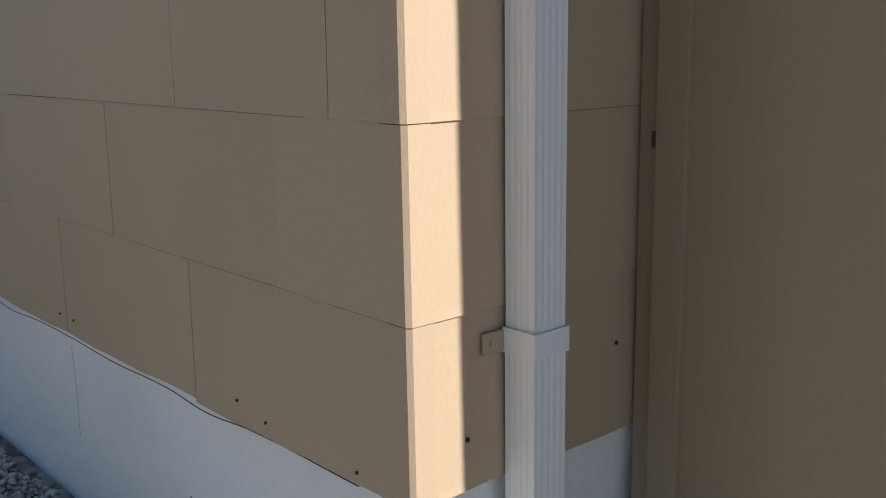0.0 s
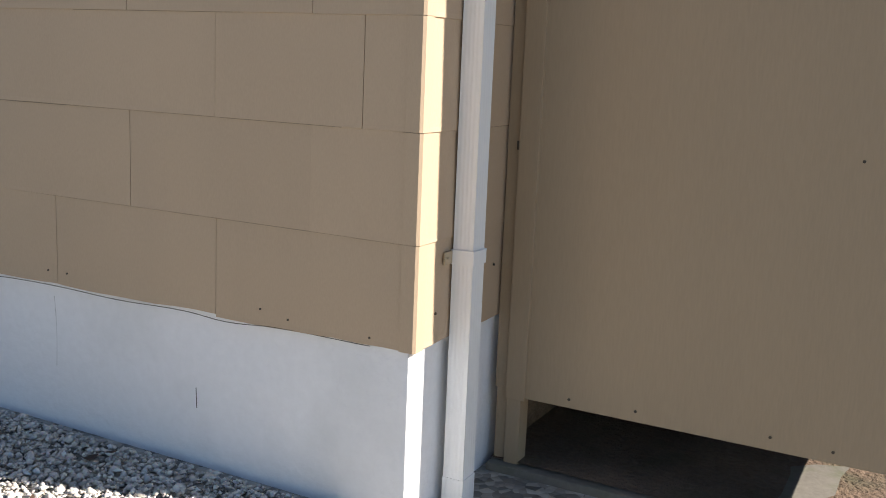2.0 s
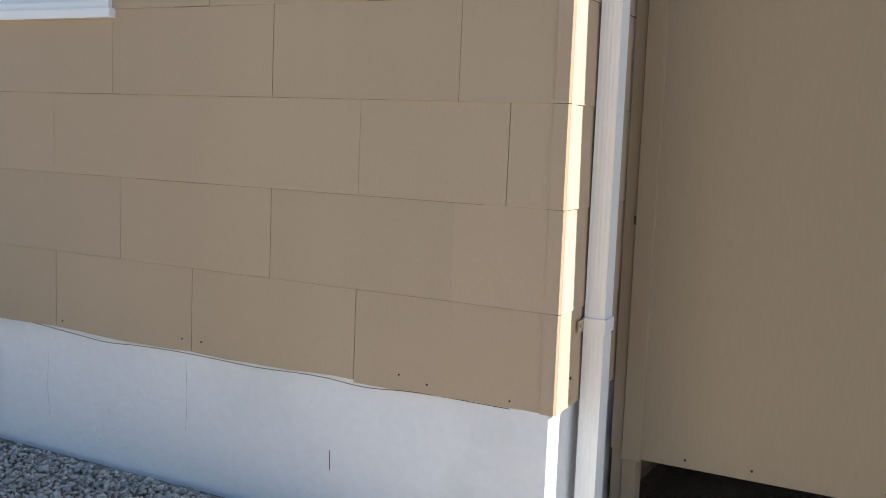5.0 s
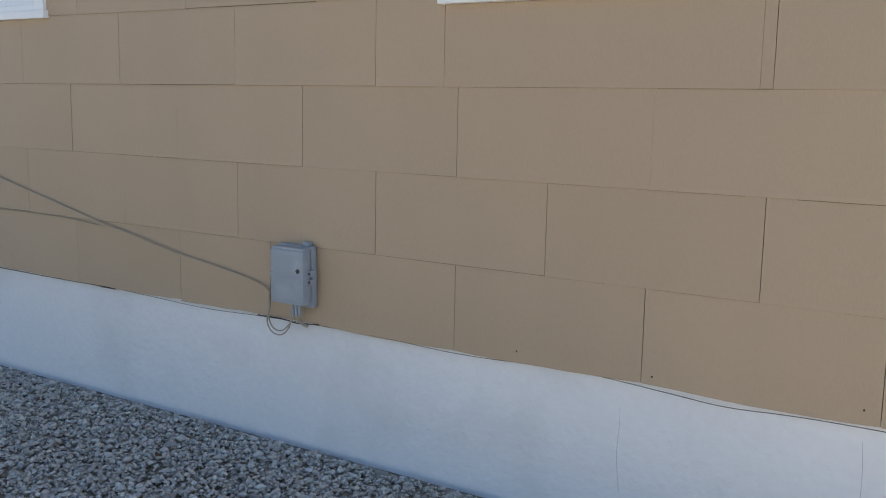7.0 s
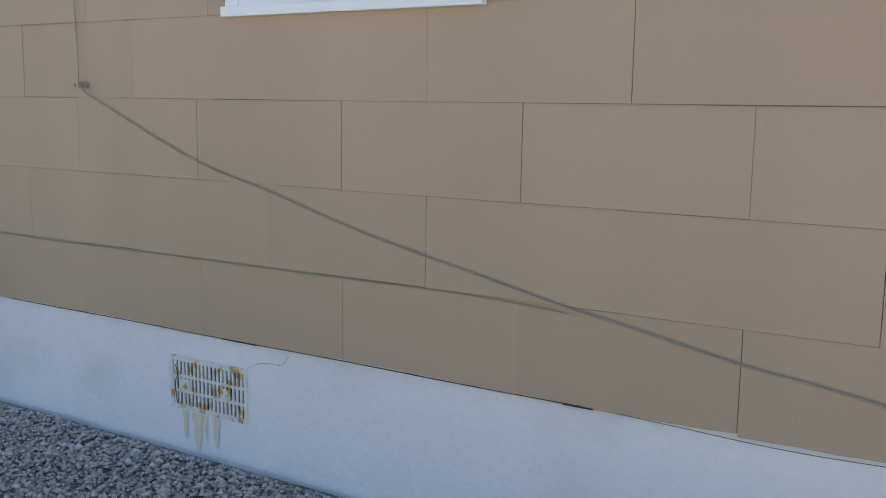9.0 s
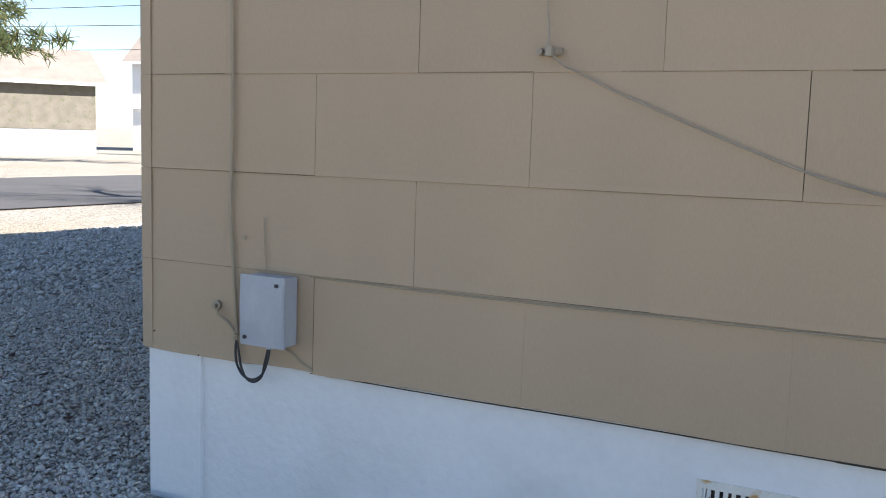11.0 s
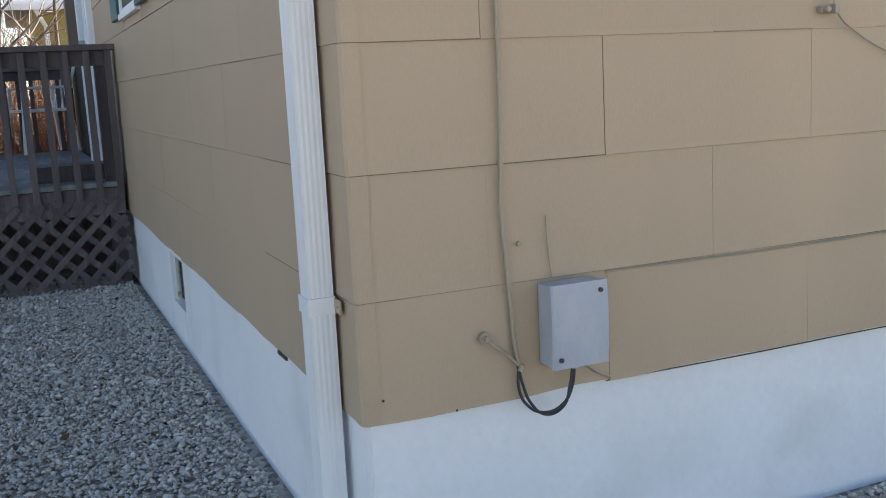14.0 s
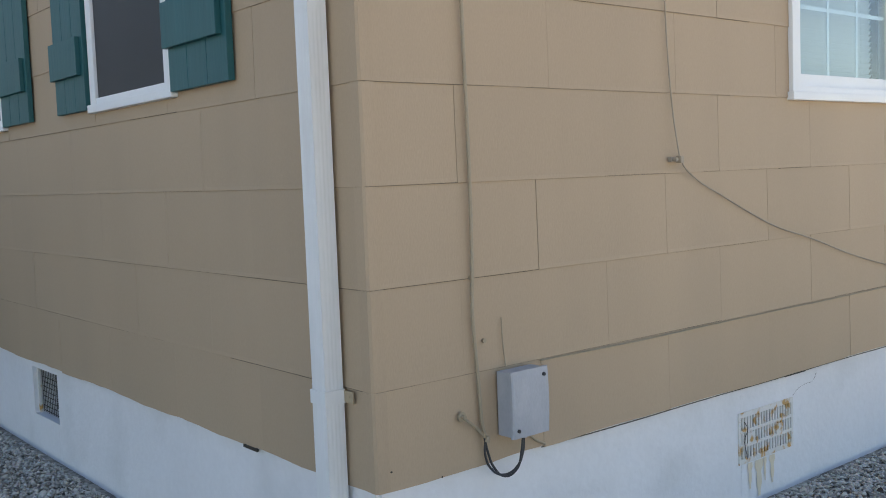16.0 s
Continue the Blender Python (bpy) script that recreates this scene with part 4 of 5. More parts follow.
def side_glass(x0, x1, x2, x3, s):
    bm = bmesh.new()
    za, zb = 1.30, 1.80
    f = lambda z: 0.97 - 0.17 * (z - 1.24) / 0.62 + 0.006
    q = [bm.verts.new((x, s * f(z), z)) for x, z in ((x0, za), (x1, za), (x2, zb), (x3, zb))]
    q2 = [bm.verts.new((p.co.x, p.co.y - s * 0.012, p.co.z)) for p in q]
    bm.faces.new(q)
    bm.faces.new(q2[::-1])
    for i in range(4):
        bm.faces.new((q[i], q2[i], q2[(i + 1) % 4], q[(i + 1) % 4]))
    part("side_window", bm, CAR_GLASS, cab, "dark tinted glass")


for s in (-1, 1):
    side_glass(2.10, 2.92, 2.88, 2.24, s)
    side_glass(3.04, 3.95, 3.52, 3.00, s)
    for x in (1.915, 2.98, 4.1):
        part("door_seam", box(x, s * 1.0, 0.5, x + 0.014, s * 1.004, 1.24), GAP, body)
    for x in (2.08, 3.12):
        part("door_handle", box(x, s * 1.0, 1.08, x + 0.2, s * 1.025, 1.13, 0.006), BLACK, body)
    part("side_moulding", box(2.05, s * 1.0, 0.72, 4.05, s * 1.012, 0.78, 0.003), RED, body)
    part("wing_mirror", box(3.9, s * 1.01, 1.26, 4.0, s * 1.2, 1.46, 0.03), ALLOY, tk, "silver wing mirror")
    part("tail_lamp", box(0.045, s * 0.86, 0.85, 0.16, s * 1.006, 1.2, 0.01), LAMP_RED, tk)
    part("headlamp", box(5.62, s * 0.62, 0.82, 5.805, s * 0.99, 1.05, 0.02), LAMP_CLEAR, tk)
    for x in (RWX, FWX):
        w = thing("wheel")
        w.parent = tk
        w.location = (x, s * 0.84, 0.41)
        r = 0.41
        ringp = [(-0.12, 0.25), (-0.13, 0.36), (-0.10, 0.40), (-0.05, r), (0.05, r), (0.10, 0.40), (0.13, 0.36), (0.12, 0.25)]
        part("tyre", loft([[(rr * math.cos(a), yy, rr * math.sin(a)) for a in [2 * math.pi * k / 28 for k in range(28)]] for yy, rr in ringp], caps=False), TYRE, w, smooth=True)
        bm = cyl((0, s * 0.02, 0), (0, s * 0.06, 0), 0.10, n=16)
        cyl((0, -s * 0.05, 0), (0, -s * 0.06, 0), 0.25, n=24, bm=bm)
        for k in range(6):
            a = math.pi * k / 3
            box(0.15 - 0.09, s * 0.045 - 0.015, -0.035, 0.15 + 0.09, s * 0.045 + 0.015, 0.035, 0, bm, None)
            bmesh.ops.rotate(bm, cent=(0, 0, 0), matrix=Matrix.Rotation(math.pi / 3, 3, "Y"), verts=bm.verts[:])
        bmesh.ops.create_cone(bm, cap_ends=False, segments=28, radius1=0.265, radius2=0.255, depth=0.2, matrix=Matrix.Rotation(math.pi / 2, 4, "X"))
        part("rim", bm, ALLOY, w, "six-spoke silver rim")
bm = box(-0.06, -0.98, 0.5, 0.10, 0.98, 0.70, 0.02)
part("rear_bumper", bm, CHROME, tk)
part("front_bumper", box(5.68, -0.98, 0.45, 5.86, 0.98, 0.68, 0.03), CHROME, tk)
tk.scale = (1.06, 1.06, 1.06)
part("undercarriage", box(0.3, -0.7, 0.3, 5.4, 0.7, 0.5), BLACK, tk)
part("exhaust", cyl((0.35, -0.86, 0.42), (0.75, -0.86, 0.43), 0.035), BLACK, tk)
bm = bmesh.new()
q = [bm.verts.new(p) for p in [(4.2, -0.9, 1.24), (4.2, 0.9, 1.24), (3.6, 0.76, 1.84), (3.6, -0.76, 1.84)]]
q2 = [bm.verts.new(p.co + Vector((0.02, 0, 0.02))) for p in q]
bm.faces.new(q2)
bm.faces.new(q[::-1])
for i in range(4):
    bm.faces.new((q[i], q2[i], q2[(i + 1) % 4], q[(i + 1) % 4]))
part("windscreen", bm, CAR_GLASS, cab)
for k in range(2):
    part("badge", box(0.52 + k * 0.12, -1.004, 1.1, 0.6 + k * 0.12, -1.0, 1.15), ALLOY, body)

# ---- houses along the street ----
WSIDE = mat("white_clapboard", (0.70, 0.71, 0.73), 0.6, 0.04, 0.6, 12, 0.3, stretch=(0.2, 0.2, 6))
OLIVE = mat("olive_siding", (0.30, 0.25, 0.09), 0.7, 0.08, 0.8, 14, 0.3, stretch=(0.3, 0.3, 6))
SHINGLE_ROOF = mat("grey_brown_roof", (0.24, 0.21, 0.185), 0.9, 0.2, 1.2, 14, 0.5)
BRICK = mat("dark_red_brick", (0.16, 0.085, 0.065), 0.85, 0.3, 4, 16, 0.5)
NAVY = mat("navy_shutter", (0.02, 0.022, 0.05), 0.5, 0.1, 3, 40, 0.1)
DARK_PANE = mat("far_window_glass", (0.16, 0.18, 0.20), 0.08, 0.3, 0.7, 10, 0.0)


def far_window(parent, x, y, z, w, h, shutters=True):
    wd = part("window", box(x, y - 0.06, z, x + w, y - 0.02, z + h, 0.01), WSIDE, parent)
    for i in range(2):
        for j in range(2):
            part("pane", box(x + 0.08 + i * (w - 0.1) / 2, y - 0.075, z + 0.08 + j * (h - 0.1) / 2, x + (w - 0.1) / 2 + i * (w - 0.1) / 2, y - 0.062, z + (h - 0.1) / 2 + j * (h - 0.1) / 2), DARK_PANE, wd)
    if shutters:
        for sx in (x - 0.42, x + w + 0.06):
            part("window_shutter", box(sx, y - 0.06, z, sx + 0.36, y - 0.02, z + h, 0.01), NAVY, parent)


def gable_house(name, loc, rz, L, Wd, hgt, rise, wall_m, label, ridge_along="x"):
    h = thing(name, loc, rz, label, "house")
    part("wall", box(0, 0, -0.6, L, Wd, hgt), wall_m, h)
    bm = bmesh.new()
    o = 0.5
    if ridge_along == "x":
        pts = [(-o, -o, hgt), (L + o, -o, hgt), (L + o, Wd + o, hgt), (-o, Wd + o, hgt), (-o, Wd / 2, hgt + rise), (L + o, Wd / 2, hgt + rise)]
        fs = [(0, 1, 5, 4), (2, 3, 4, 5), (0, 4, 3), (1, 2, 5), (0, 3, 2, 1)]
    else:
        pts = [(-o, -o, hgt), (L + o, -o, hgt), (L + o, Wd + o, hgt), (-o, Wd + o, hgt), (L / 2, -o, hgt + rise), (L / 2, Wd + o, hgt + rise)]
        fs = [(0, 4, 5, 3), (4, 1, 2, 5), (0, 1, 4), (2, 3, 5), (0, 3, 2, 1)]
    v = [bm.verts.new(p) for p in pts]
    for f in fs:
        bm.faces.new([v[i] for i in f])
    part("roof", bm, SHINGLE_ROOF, h)
    part("fascia", box(-o, -o - 0.02, hgt - 0.14, L + o, -o + 0.06, hgt + 0.02), WSIDE, h)
    return h


gz = lie(-24, 50)
hs = gable_house("white_house", (-43.1, 42.7, gz), 30, 12.6, 8.5, 5.4, 2.1, WSIDE, "white two-storey house with navy shutters and grey roof")
far_window(hs, 6.2, 0, 3.3, 1.1, 1.35)
far_window(hs, 9.9, 0, 3.3, 1.6, 1.35)
far_window(hs, 9.9, 0, 0.8, 1.6, 1.35)
far_window(hs, 3.0, 0, 3.3, 1.1, 1.35)
part("belt_course", box(-0.1, -0.3, 2.55, 12.7, 0.02, 2.75), WSIDE, hs)
part("door", box(7.0, -0.08, 0.25, 7.9, -0.02, 2.3, 0.02), VINYL, hs)
part("porch_step", box(6.6, -1.4, -0.6, 8.6, -0.02, 0.2), BRICK, hs)
for k in range(9):
    part("porch_baluster", box(7.0 + k * 0.18, -1.4, 0.2, 7.04 + k * 0.18, -1.36, 1.1), NAVY, hs)
part("porch_rail", box(6.95, -1.42, 1.1, 8.6, -1.34, 1.16), NAVY, hs)
h2 = gable_house("gabled_house", (-33.4, 65.2, lie(-20, 66)), 4, 5.4, 9, 5.1, 2.2, WSIDE, "white gabled house with a brick chimney", "x")
far_window(h2, 3.7, 0, 2.6, 1.0, 1.2, False)
part("chimney", box(-0.5, 0.5, 0, 0.2, 1.2, 7.3, 0.02), BRICK, h2)
h3 = gable_house("olive_house", (0.0, 20.6, lie(0, 20)), 0, 7, 7, 3.3, 1.8, OLIVE, "olive sided house behind bare trees", "x")
far_window(h3, 1.6, 0, 1.2, 1.0, 1.2, False)
part("rain_gutter", box(-0.55, -0.62, 3.12, 7.5, -0.52, 3.25, 0.01), WSIDE, h3)
part("drain_pipe", cyl((0.05, -0.55, 3.15), (0.25, -0.08, 2.8), 0.05, n=8), WSIDE, h3)
part("drain_pipe", cyl((0.25, -0.08, 2.8), (0.25, -0.08, 0), 0.05, n=8), WSIDE, h3)
h4 = gable_house("garage_house", (-42, 20.0, lie(-34, 20)), 58, 14, 8, 3.4, 1.8, WSIDE, "pale house across the street behind bins", "x")
part("grey_band", box(0.0, -0.05, 1.2, 14, -0.005, 3.3), CONCRETE, h4)

# bins behind a low fence
bn = thing("bin_fence", (-28.15, 17.7, lie(-30, 18)), 58, "low dark slatted fence round two rubbish bins", "fence")
for k in range(11):
    part("slat", box(-0.9 + k * 0.18, -0.3, 0, -0.82 + k * 0.18, -0.26, 0.95, 0.005), DECK, bn)
part("rail", box(-0.95, -0.26, 0.75, 1.05, -0.22, 0.83), DECK, bn)
for k in range(2):
    b = thing("rubbish_bin", (-28.15 + 0.35 * k - 0.2, 17.9 + 0.62 * k, lie(-30, 18)), 58, "pale wheeled bin with a dark blue lid", "bin", "bins by the street")
    part("tub", loft([[(sx * w, sy * w, z) for sx, sy in ((-1, -1), (1, -1), (1, 1), (-1, 1))] for z, w in ((0, 0.24), (1.0, 0.31))]), GREY_BOX, b)
    part("lid", box(-0.34, -0.34, 1.0, 0.34, 0.34, 1.12, 0.05), NAVY, b)

# poles and wires
POLE = mat("weathered_pole", (0.22, 0.19, 0.16), 0.9, 0.2, 2, 30, 0.4, stretch=(1, 1, 0.1))
POLE_TAN = mat("tan_pole", (0.40, 0.29, 0.18), 0.9, 0.2, 2, 30, 0.4, stretch=(1, 1, 0.1))
sl = thing("street_lamp", (-16.5, 37.2, lie(-10, 37)), 0, "wooden utility pole with a curved lamp arm and transformer", "street lamp")
part("pole", cyl((0, 0, -0.3), (0, 0, 9.2), 0.15, 0.11), POLE, sl)
tube("arm", [(0, 0, 5.5), (0.5, -0.2, 5.95), (1.2, -0.4, 6.1), (1.6, -0.5, 6.08)], 0.035, STEEL, sl)
part("lamp_head", box(1.5, -0.62, 5.98, 2.05, -0.4, 6.1, 0.04), STEEL, sl)
part("transformer", cyl((0.25, 0, 2.9), (0.25, 0, 3.5), 0.16), WSIDE, sl)
up = thing("utility_pole", (-27.6, 14.6, lie(-28, 15)), 0, "tan wooden utility pole across the street", "pole")
part("pole", cyl((0, 0, -0.3), (0, 0, 9), 0.19, 0.14), POLE_TAN, up)
for k, (z0, z1) in enumerate(((6.6, 6.2), (5.3, 5.1), (7.6, 7.5))):
    w = tube("overhead_wire", [(-75, 36, z0 + 0.6), (-40, 36.8, z0 - 0.1), (-16.5, 37.2, z1), (8, 37.4, z1 - 0.4), (30, 37.6, z1 + 0.1)], 0.018, BLACK, res=1)
    tagged(w, "thin black overhead wire", "wire", "overhead wires")

# ---- trees ----
BARK = mat("grey_brown_bark", (0.13, 0.10, 0.08), 0.95, 0.35, 3, 30, 0.9, stretch=(1, 1, 0.25), stain=(0.24, 0.20, 0.16), stain_amt=0.6, stain_scale=7, bump_dist=0.03)
OLD_BARK = mat("dark_furrowed_bark", (0.075, 0.055, 0.045), 0.95, 0.4, 3, 24, 1.0, stretch=(1, 1, 0.2), stain=(0.19, 0.14, 0.105), stain_amt=0.7, stain_scale=9, bump_dist=0.04)
TWIG = mat("grey_twigs", (0.17, 0.135, 0.12), 0.95, 0.25, 0.8, 20, 0.2)
RED_TWIG = mat("russet_twigs", (0.15, 0.075, 0.05), 0.95, 0.35, 2.5, 30, 0.2)
NEEDLES = island_mat("pine_needles", [(0.022, 0.045, 0.015), (0.05, 0.08, 0.025), (0.085, 0.105, 0.03), (0.14, 0.125, 0.04)])
# gold tones put sunlight on the young pine into its needle colours
NEEDLES_SUNLIT = island_mat("sunlit_needles", [(0.03, 0.06, 0.03), (0.09, 0.11, 0.03), (0.20, 0.17, 0.04), (0.28, 0.20, 0.05)])


def raw_mesh(name, V, F, material, smooth=True):
    me = bpy.data.meshes.new(name)
    me.from_pydata(V, [], F)
    me.materials.append(material)
    if smooth:
        me.polygons.foreach_set("use_smooth", [True] * len(me.polygons))
    return me


def limb(V, F, p, q, r0, r1, n):
    d = (q - p).normalized()
    a = d.orthogonal().normalized()
    b = d.cross(a)
    o = len(V)
    for c, r in ((p, r0), (q, r1)):
        for k in range(n):
            t = 2 * math.pi * k / n
            V.append(tuple(c + a * (r * math.cos(t)) + b * (r * math.sin(t))))
    for k in range(n):
        F.append((o + k, o + (k + 1) % n, o + n + (k + 1) % n, o + n + k))


def grow(rng, V, F, TV, TF, p, d, ln, r, depth, spread, thin):
    steps = 3
    for s in range(steps):
        d = (d + Vector((rng.gauss(0, 0.11), rng.gauss(0, 0.11), rng.gauss(0.02, 0.07)))).normalized()
        q = p + d * ln / steps
        r1 = r * 0.86
        if r > thin:
            limb(V, F, p, q, r, r1, 7 if r > 0.08 else 5)
        else:
            limb(TV, TF, p, q, r, r1, 3)
        p, r = q, r1
    if depth <= 0:
        return
    for _ in range(rng.choice((2, 3, 3) if depth > 1 else (3, 4))):
        ax = Vector((rng.gauss(0, 1), rng.gauss(0, 1), rng.gauss(0, 0.6))).normalized()
        nd = (d + ax * spread * rng.uniform(0.6, 1.2)).normalized()
        grow(rng, V, F, TV, TF, p, nd, ln * rng.uniform(0.62, 0.85), r * rng.uniform(0.55, 0.75), depth - 1, spread, thin)


def bare_tree(loc, seed, ln, r, depth, label, spread=0.6, thin=0.02, stems=1, tm=TWIG):
    rng = random.Random(seed)
    t = thing("bare_tree", loc, 0, label, "tree", "bare trees")
    V, F, TV, TF = [], [], [], []
    for s in range(stems):
        d = Vector((rng.gauss(0, 0.05) + (s - (stems - 1) / 2) * 0.2, rng.gauss(0, 0.05), 1)).normalized()
        grow(rng, V, F, TV, TF, Vector(((s - (stems - 1) / 2) * r * 1.75, 0, -0.2)), d, ln, r, depth, spread, thin)
    for nm, v, f, m in (("trunk", V, F, BARK), ("crown", TV, TF, tm)):
        o = new(nm, raw_mesh(nm, v, f, m))
        o.parent = t
    return t


def pine(loc, seed, h, rad, base, n_br, label, needles, nl=0.3, per=26):
    """Whorled limbs carrying tufts of thin needles."""
    rng = random.Random(seed)
    t = thing("pine_tree", loc, 0, label, "tree", "pines")
    V, F, NV, NF = [], [], [], []
    limb(V, F, Vector((0, 0, -0.3)), Vector((0, 0, h * 0.95)), h * 0.022, h * 0.004, 8)
    for i in range(n_br):
        u = rng.random() ** 0.8
        z = base + (h - base) * u
        ln = rad * (1 - u) ** 0.75 * rng.uniform(0.55, 1.15) + 0.15 * rad * (1 - u)
        a = rng.uniform(0, 2 * math.pi)
        d = Vector((math.cos(a), math.sin(a), rng.uniform(-0.15, 0.25)))
        p = Vector((0, 0, z))
        q = p + d * ln
        limb(V, F, p, q, 0.012 * h * (1 - u) * 0.5 + 0.012, 0.008, 4)
        for k in range(max(2, int(ln / (nl * 0.75)))):
            f = (k + 1.0) / max(2, int(ln / (nl * 0.75)))
            c = p.lerp(q, 0.25 + 0.75 * f) + Vector((rng.gauss(0, 0.3 * nl), rng.gauss(0, 0.3 * nl), rng.gauss(0, 0.25 * nl)))
            for _ in range(per):
                nd = Vector((rng.gauss(0, 1), rng.gauss(0, 1), rng.gauss(0.25, 0.8))).normalized()
                s = nd.orthogonal().normalized() * nl * 0.05
                c2 = c + Vector((rng.gauss(0, 0.2), rng.gauss(0, 0.2), rng.gauss(0, 0.15))) * nl
                o = len(NV)
                tip = c2 + nd * nl * rng.uniform(0.6, 1.1)
                NV += [tuple(c2 - s), tuple(c2 + s), tuple(tip)]
                NF.append((o, o + 1, o + 2))
    for nm, v, f, m in (("trunk", V, F, BARK), ("crown", NV, NF, needles)):
        o = new(nm, raw_mesh(nm, v, f, m, nm == "trunk"))
        o.parent = t
    return t




def old_tree(loc, seed, label):
    """Two thick lumpy stems that lean apart and carry crooked limbs and twigs."""
    r = random.Random(seed)
    t = thing("old_tree", loc, 0, label, "tree", "bare trees")
    TV, TF, V, F = [], [], [], []
    for s in (-1, 1):
        rings = []
        for i in range(30):
            z = -0.2 + i * 0.19
            u = i / 29
            cx = s * (0.2 + 0.09 * u + 0.25 * u * u) + 0.035 * math.sin(i * 0.9 + s)
            rad = (0.30 if i < 3 else 0.25) * (1 - 0.38 * u)
            ring = []
            for k in range(18):
                a = 2 * math.pi * k / 18
                q = rad * (1 + 0.09 * math.sin(3 * a + i * 0.35 + s) + 0.06 * math.sin(7 * a - i * 0.5) + r.uniform(-0.05, 0.05))
                ring.append((cx + q * math.cos(a), q * math.sin(a) + 0.1 * s, z))
            rings.append(ring)
        part("trunk", loft(rings), OLD_BARK, t, smooth=True)
        for i in (10, 13, 16, 18, 20, 22, 24, 26, 28, 29, 29):
            u = i / 29
            p = Vector((s * (0.2 + 0.09 * u + 0.25 * u * u), 0.1 * s, -0.2 + i * 0.19))
            a = r.uniform(0, 2 * math.pi)
            d = Vector((math.cos(a) + 0.4 * s, math.sin(a), r.uniform(0.2, 0.9))).normalized()
            grow(r, V, F, TV, TF, p, d, r.uniform(0.8, 1.5), 0.05 + 0.03 * u, 4, 0.7, 0.016)
    for nm, v, f, m in (("limb", V, F, OLD_BARK), ("crown", TV, TF, TWIG)):
        o = new(nm, raw_mesh(nm, v, f, m))
        o.parent = t
    return t


old_tree((-2.3, 13.0, lie(-1, 13)), 4, "thick rough-barked bare tree with two leaning stems")
pine((-3.15, 11.5, lie(-2, 11)), 7, 3.9, 0.85, 0.15, 170, "young pine with sunlit gold coloured needles behind the deck", NEEDLES_SUNLIT, 0.12, 30)
pine((-4.15, 12.6, lie(-3, 12)), 8, 2.75, 0.65, 0.1, 120, "dark young pine behind the deck", NEEDLES, 0.12, 26)
pine((-23.6, 40.0, lie(-17, 42)), 9, 12.5, 2.75, 0.6, 330, "tall sunlit pine across the street", NEEDLES, 0.42, 26)
pine((-29.0, 52.5, lie(-20, 44)), 10, 13, 2.6, 1.0, 150, "tall sunlit pine across the street", NEEDLES, 0.45, 24)
pine((-26.9, 15.6, lie(-25, 15)), 12, 13, 5.2, 3.3, 190, "large dark pine with drooping limbs by the street", NEEDLES, 0.5, 28)
pine((-21.0, 27.6, lie(-20, 30)), 13, 12, 2.7, 4.6, 120, "large dark pine with drooping limbs by the street", NEEDLES, 0.55, 26)
pine((-25.2, 62.0, lie(-15, 62)), 14, 7.6, 2.6, 2.0, 80, "distant dark pine near a gabled house", NEEDLES, 0.6, 20)
pine((-17.2, 47.0, lie(-4, 47)), 15, 4.6, 1.1, 0.5, 50, "small distant dark evergreen", NEEDLES, 0.4, 20)

rng = random.Random(21)
far = []
for k in range(3):
    far.append(bare_tree((-30 + k * 14, 84, -0.5), 40 + k, 2.6, 0.26, 6, "distant leafless tree in winter", 0.55, 0.05))
for k in range(34):
    x, y = -66 + k * 2.7 + rng.uniform(-2, 2), rng.uniform(70, 105)
    copy_thing(far[k % 3], Matrix.Translation((x, y, -0.5)) @ Matrix.Rotation(rng.uniform(0, 6), 4, "Z") @ Matrix.Scale(rng.uniform(1.1, 1.7), 4))
mids = [bare_tree((-6 + k * 4, 34, lie(0, 34)), 50 + k, 2.2, 0.12, 6, "leafless tree with fine grey twigs", 0.6, 0.045) for k in range(2)]
for k in range(7):
    x, y = -10.5 + k * 2.3 + rng.uniform(-0.8, 0.8), rng.uniform(27, 46)
    copy_thing(mids[k % 2], Matrix.Translation((x, y, lie(x, y))) @ Matrix.Rotation(rng.uniform(0, 6), 4, "Z") @ Matrix.Scale(rng.uniform(0.75, 1.05), 4))
for k in range(7):
    x, y = -17.5 + k * 1.25 + rng.uniform(-0.5, 0.5), rng.uniform(42, 58)
    copy_thing(mids[k % 2], Matrix.Translation((x, y, lie(x, y))) @ Matrix.Rotation(rng.uniform(0, 6), 4, "Z") @ Matrix.Scale(rng.uniform(0.8, 1.1), 4))
for k in range(18):
    x, y = -44 + k * 3.1 + rng.uniform(-1, 1), 66 + rng.uniform(-6, 10)
    copy_thing(mids[k % 2], Matrix.Translation((x, y, lie(x, y))) @ Matrix.Rotation(rng.uniform(0, 6), 4, "Z") @ Matrix.Scale(rng.uniform(0.9, 1.25), 4))
near = bare_tree((0.9, 16.5, lie(0, 16)), 61, 1.5, 0.07, 5, "leafless small tree behind the deck", 0.65, 0.02)
copy_thing(near, Matrix.Translation((-0.2, 18.5, lie(0, 18))) @ Matrix.Rotation(2.0, 4, "Z"))
for nx, ny, na in ((-1.2, 15.2, 1.0), (0.3, 15.0, 3.1), (-0.6, 16.8, 5.0), (1.4, 18.2, 0.4), (-1.6, 19.5, 2.6), (-4.6, 18.4, 1.7)):
    copy_thing(near, Matrix.Translation((nx, ny, lie(nx, ny))) @ Matrix.Rotation(na, 4, "Z") @ Matrix.Scale(1.25, 4))
copy_thing(near, Matrix.Translation((-3.2, 17.5, lie(-3, 17))) @ Matrix.Rotation(4.0, 4, "Z"))


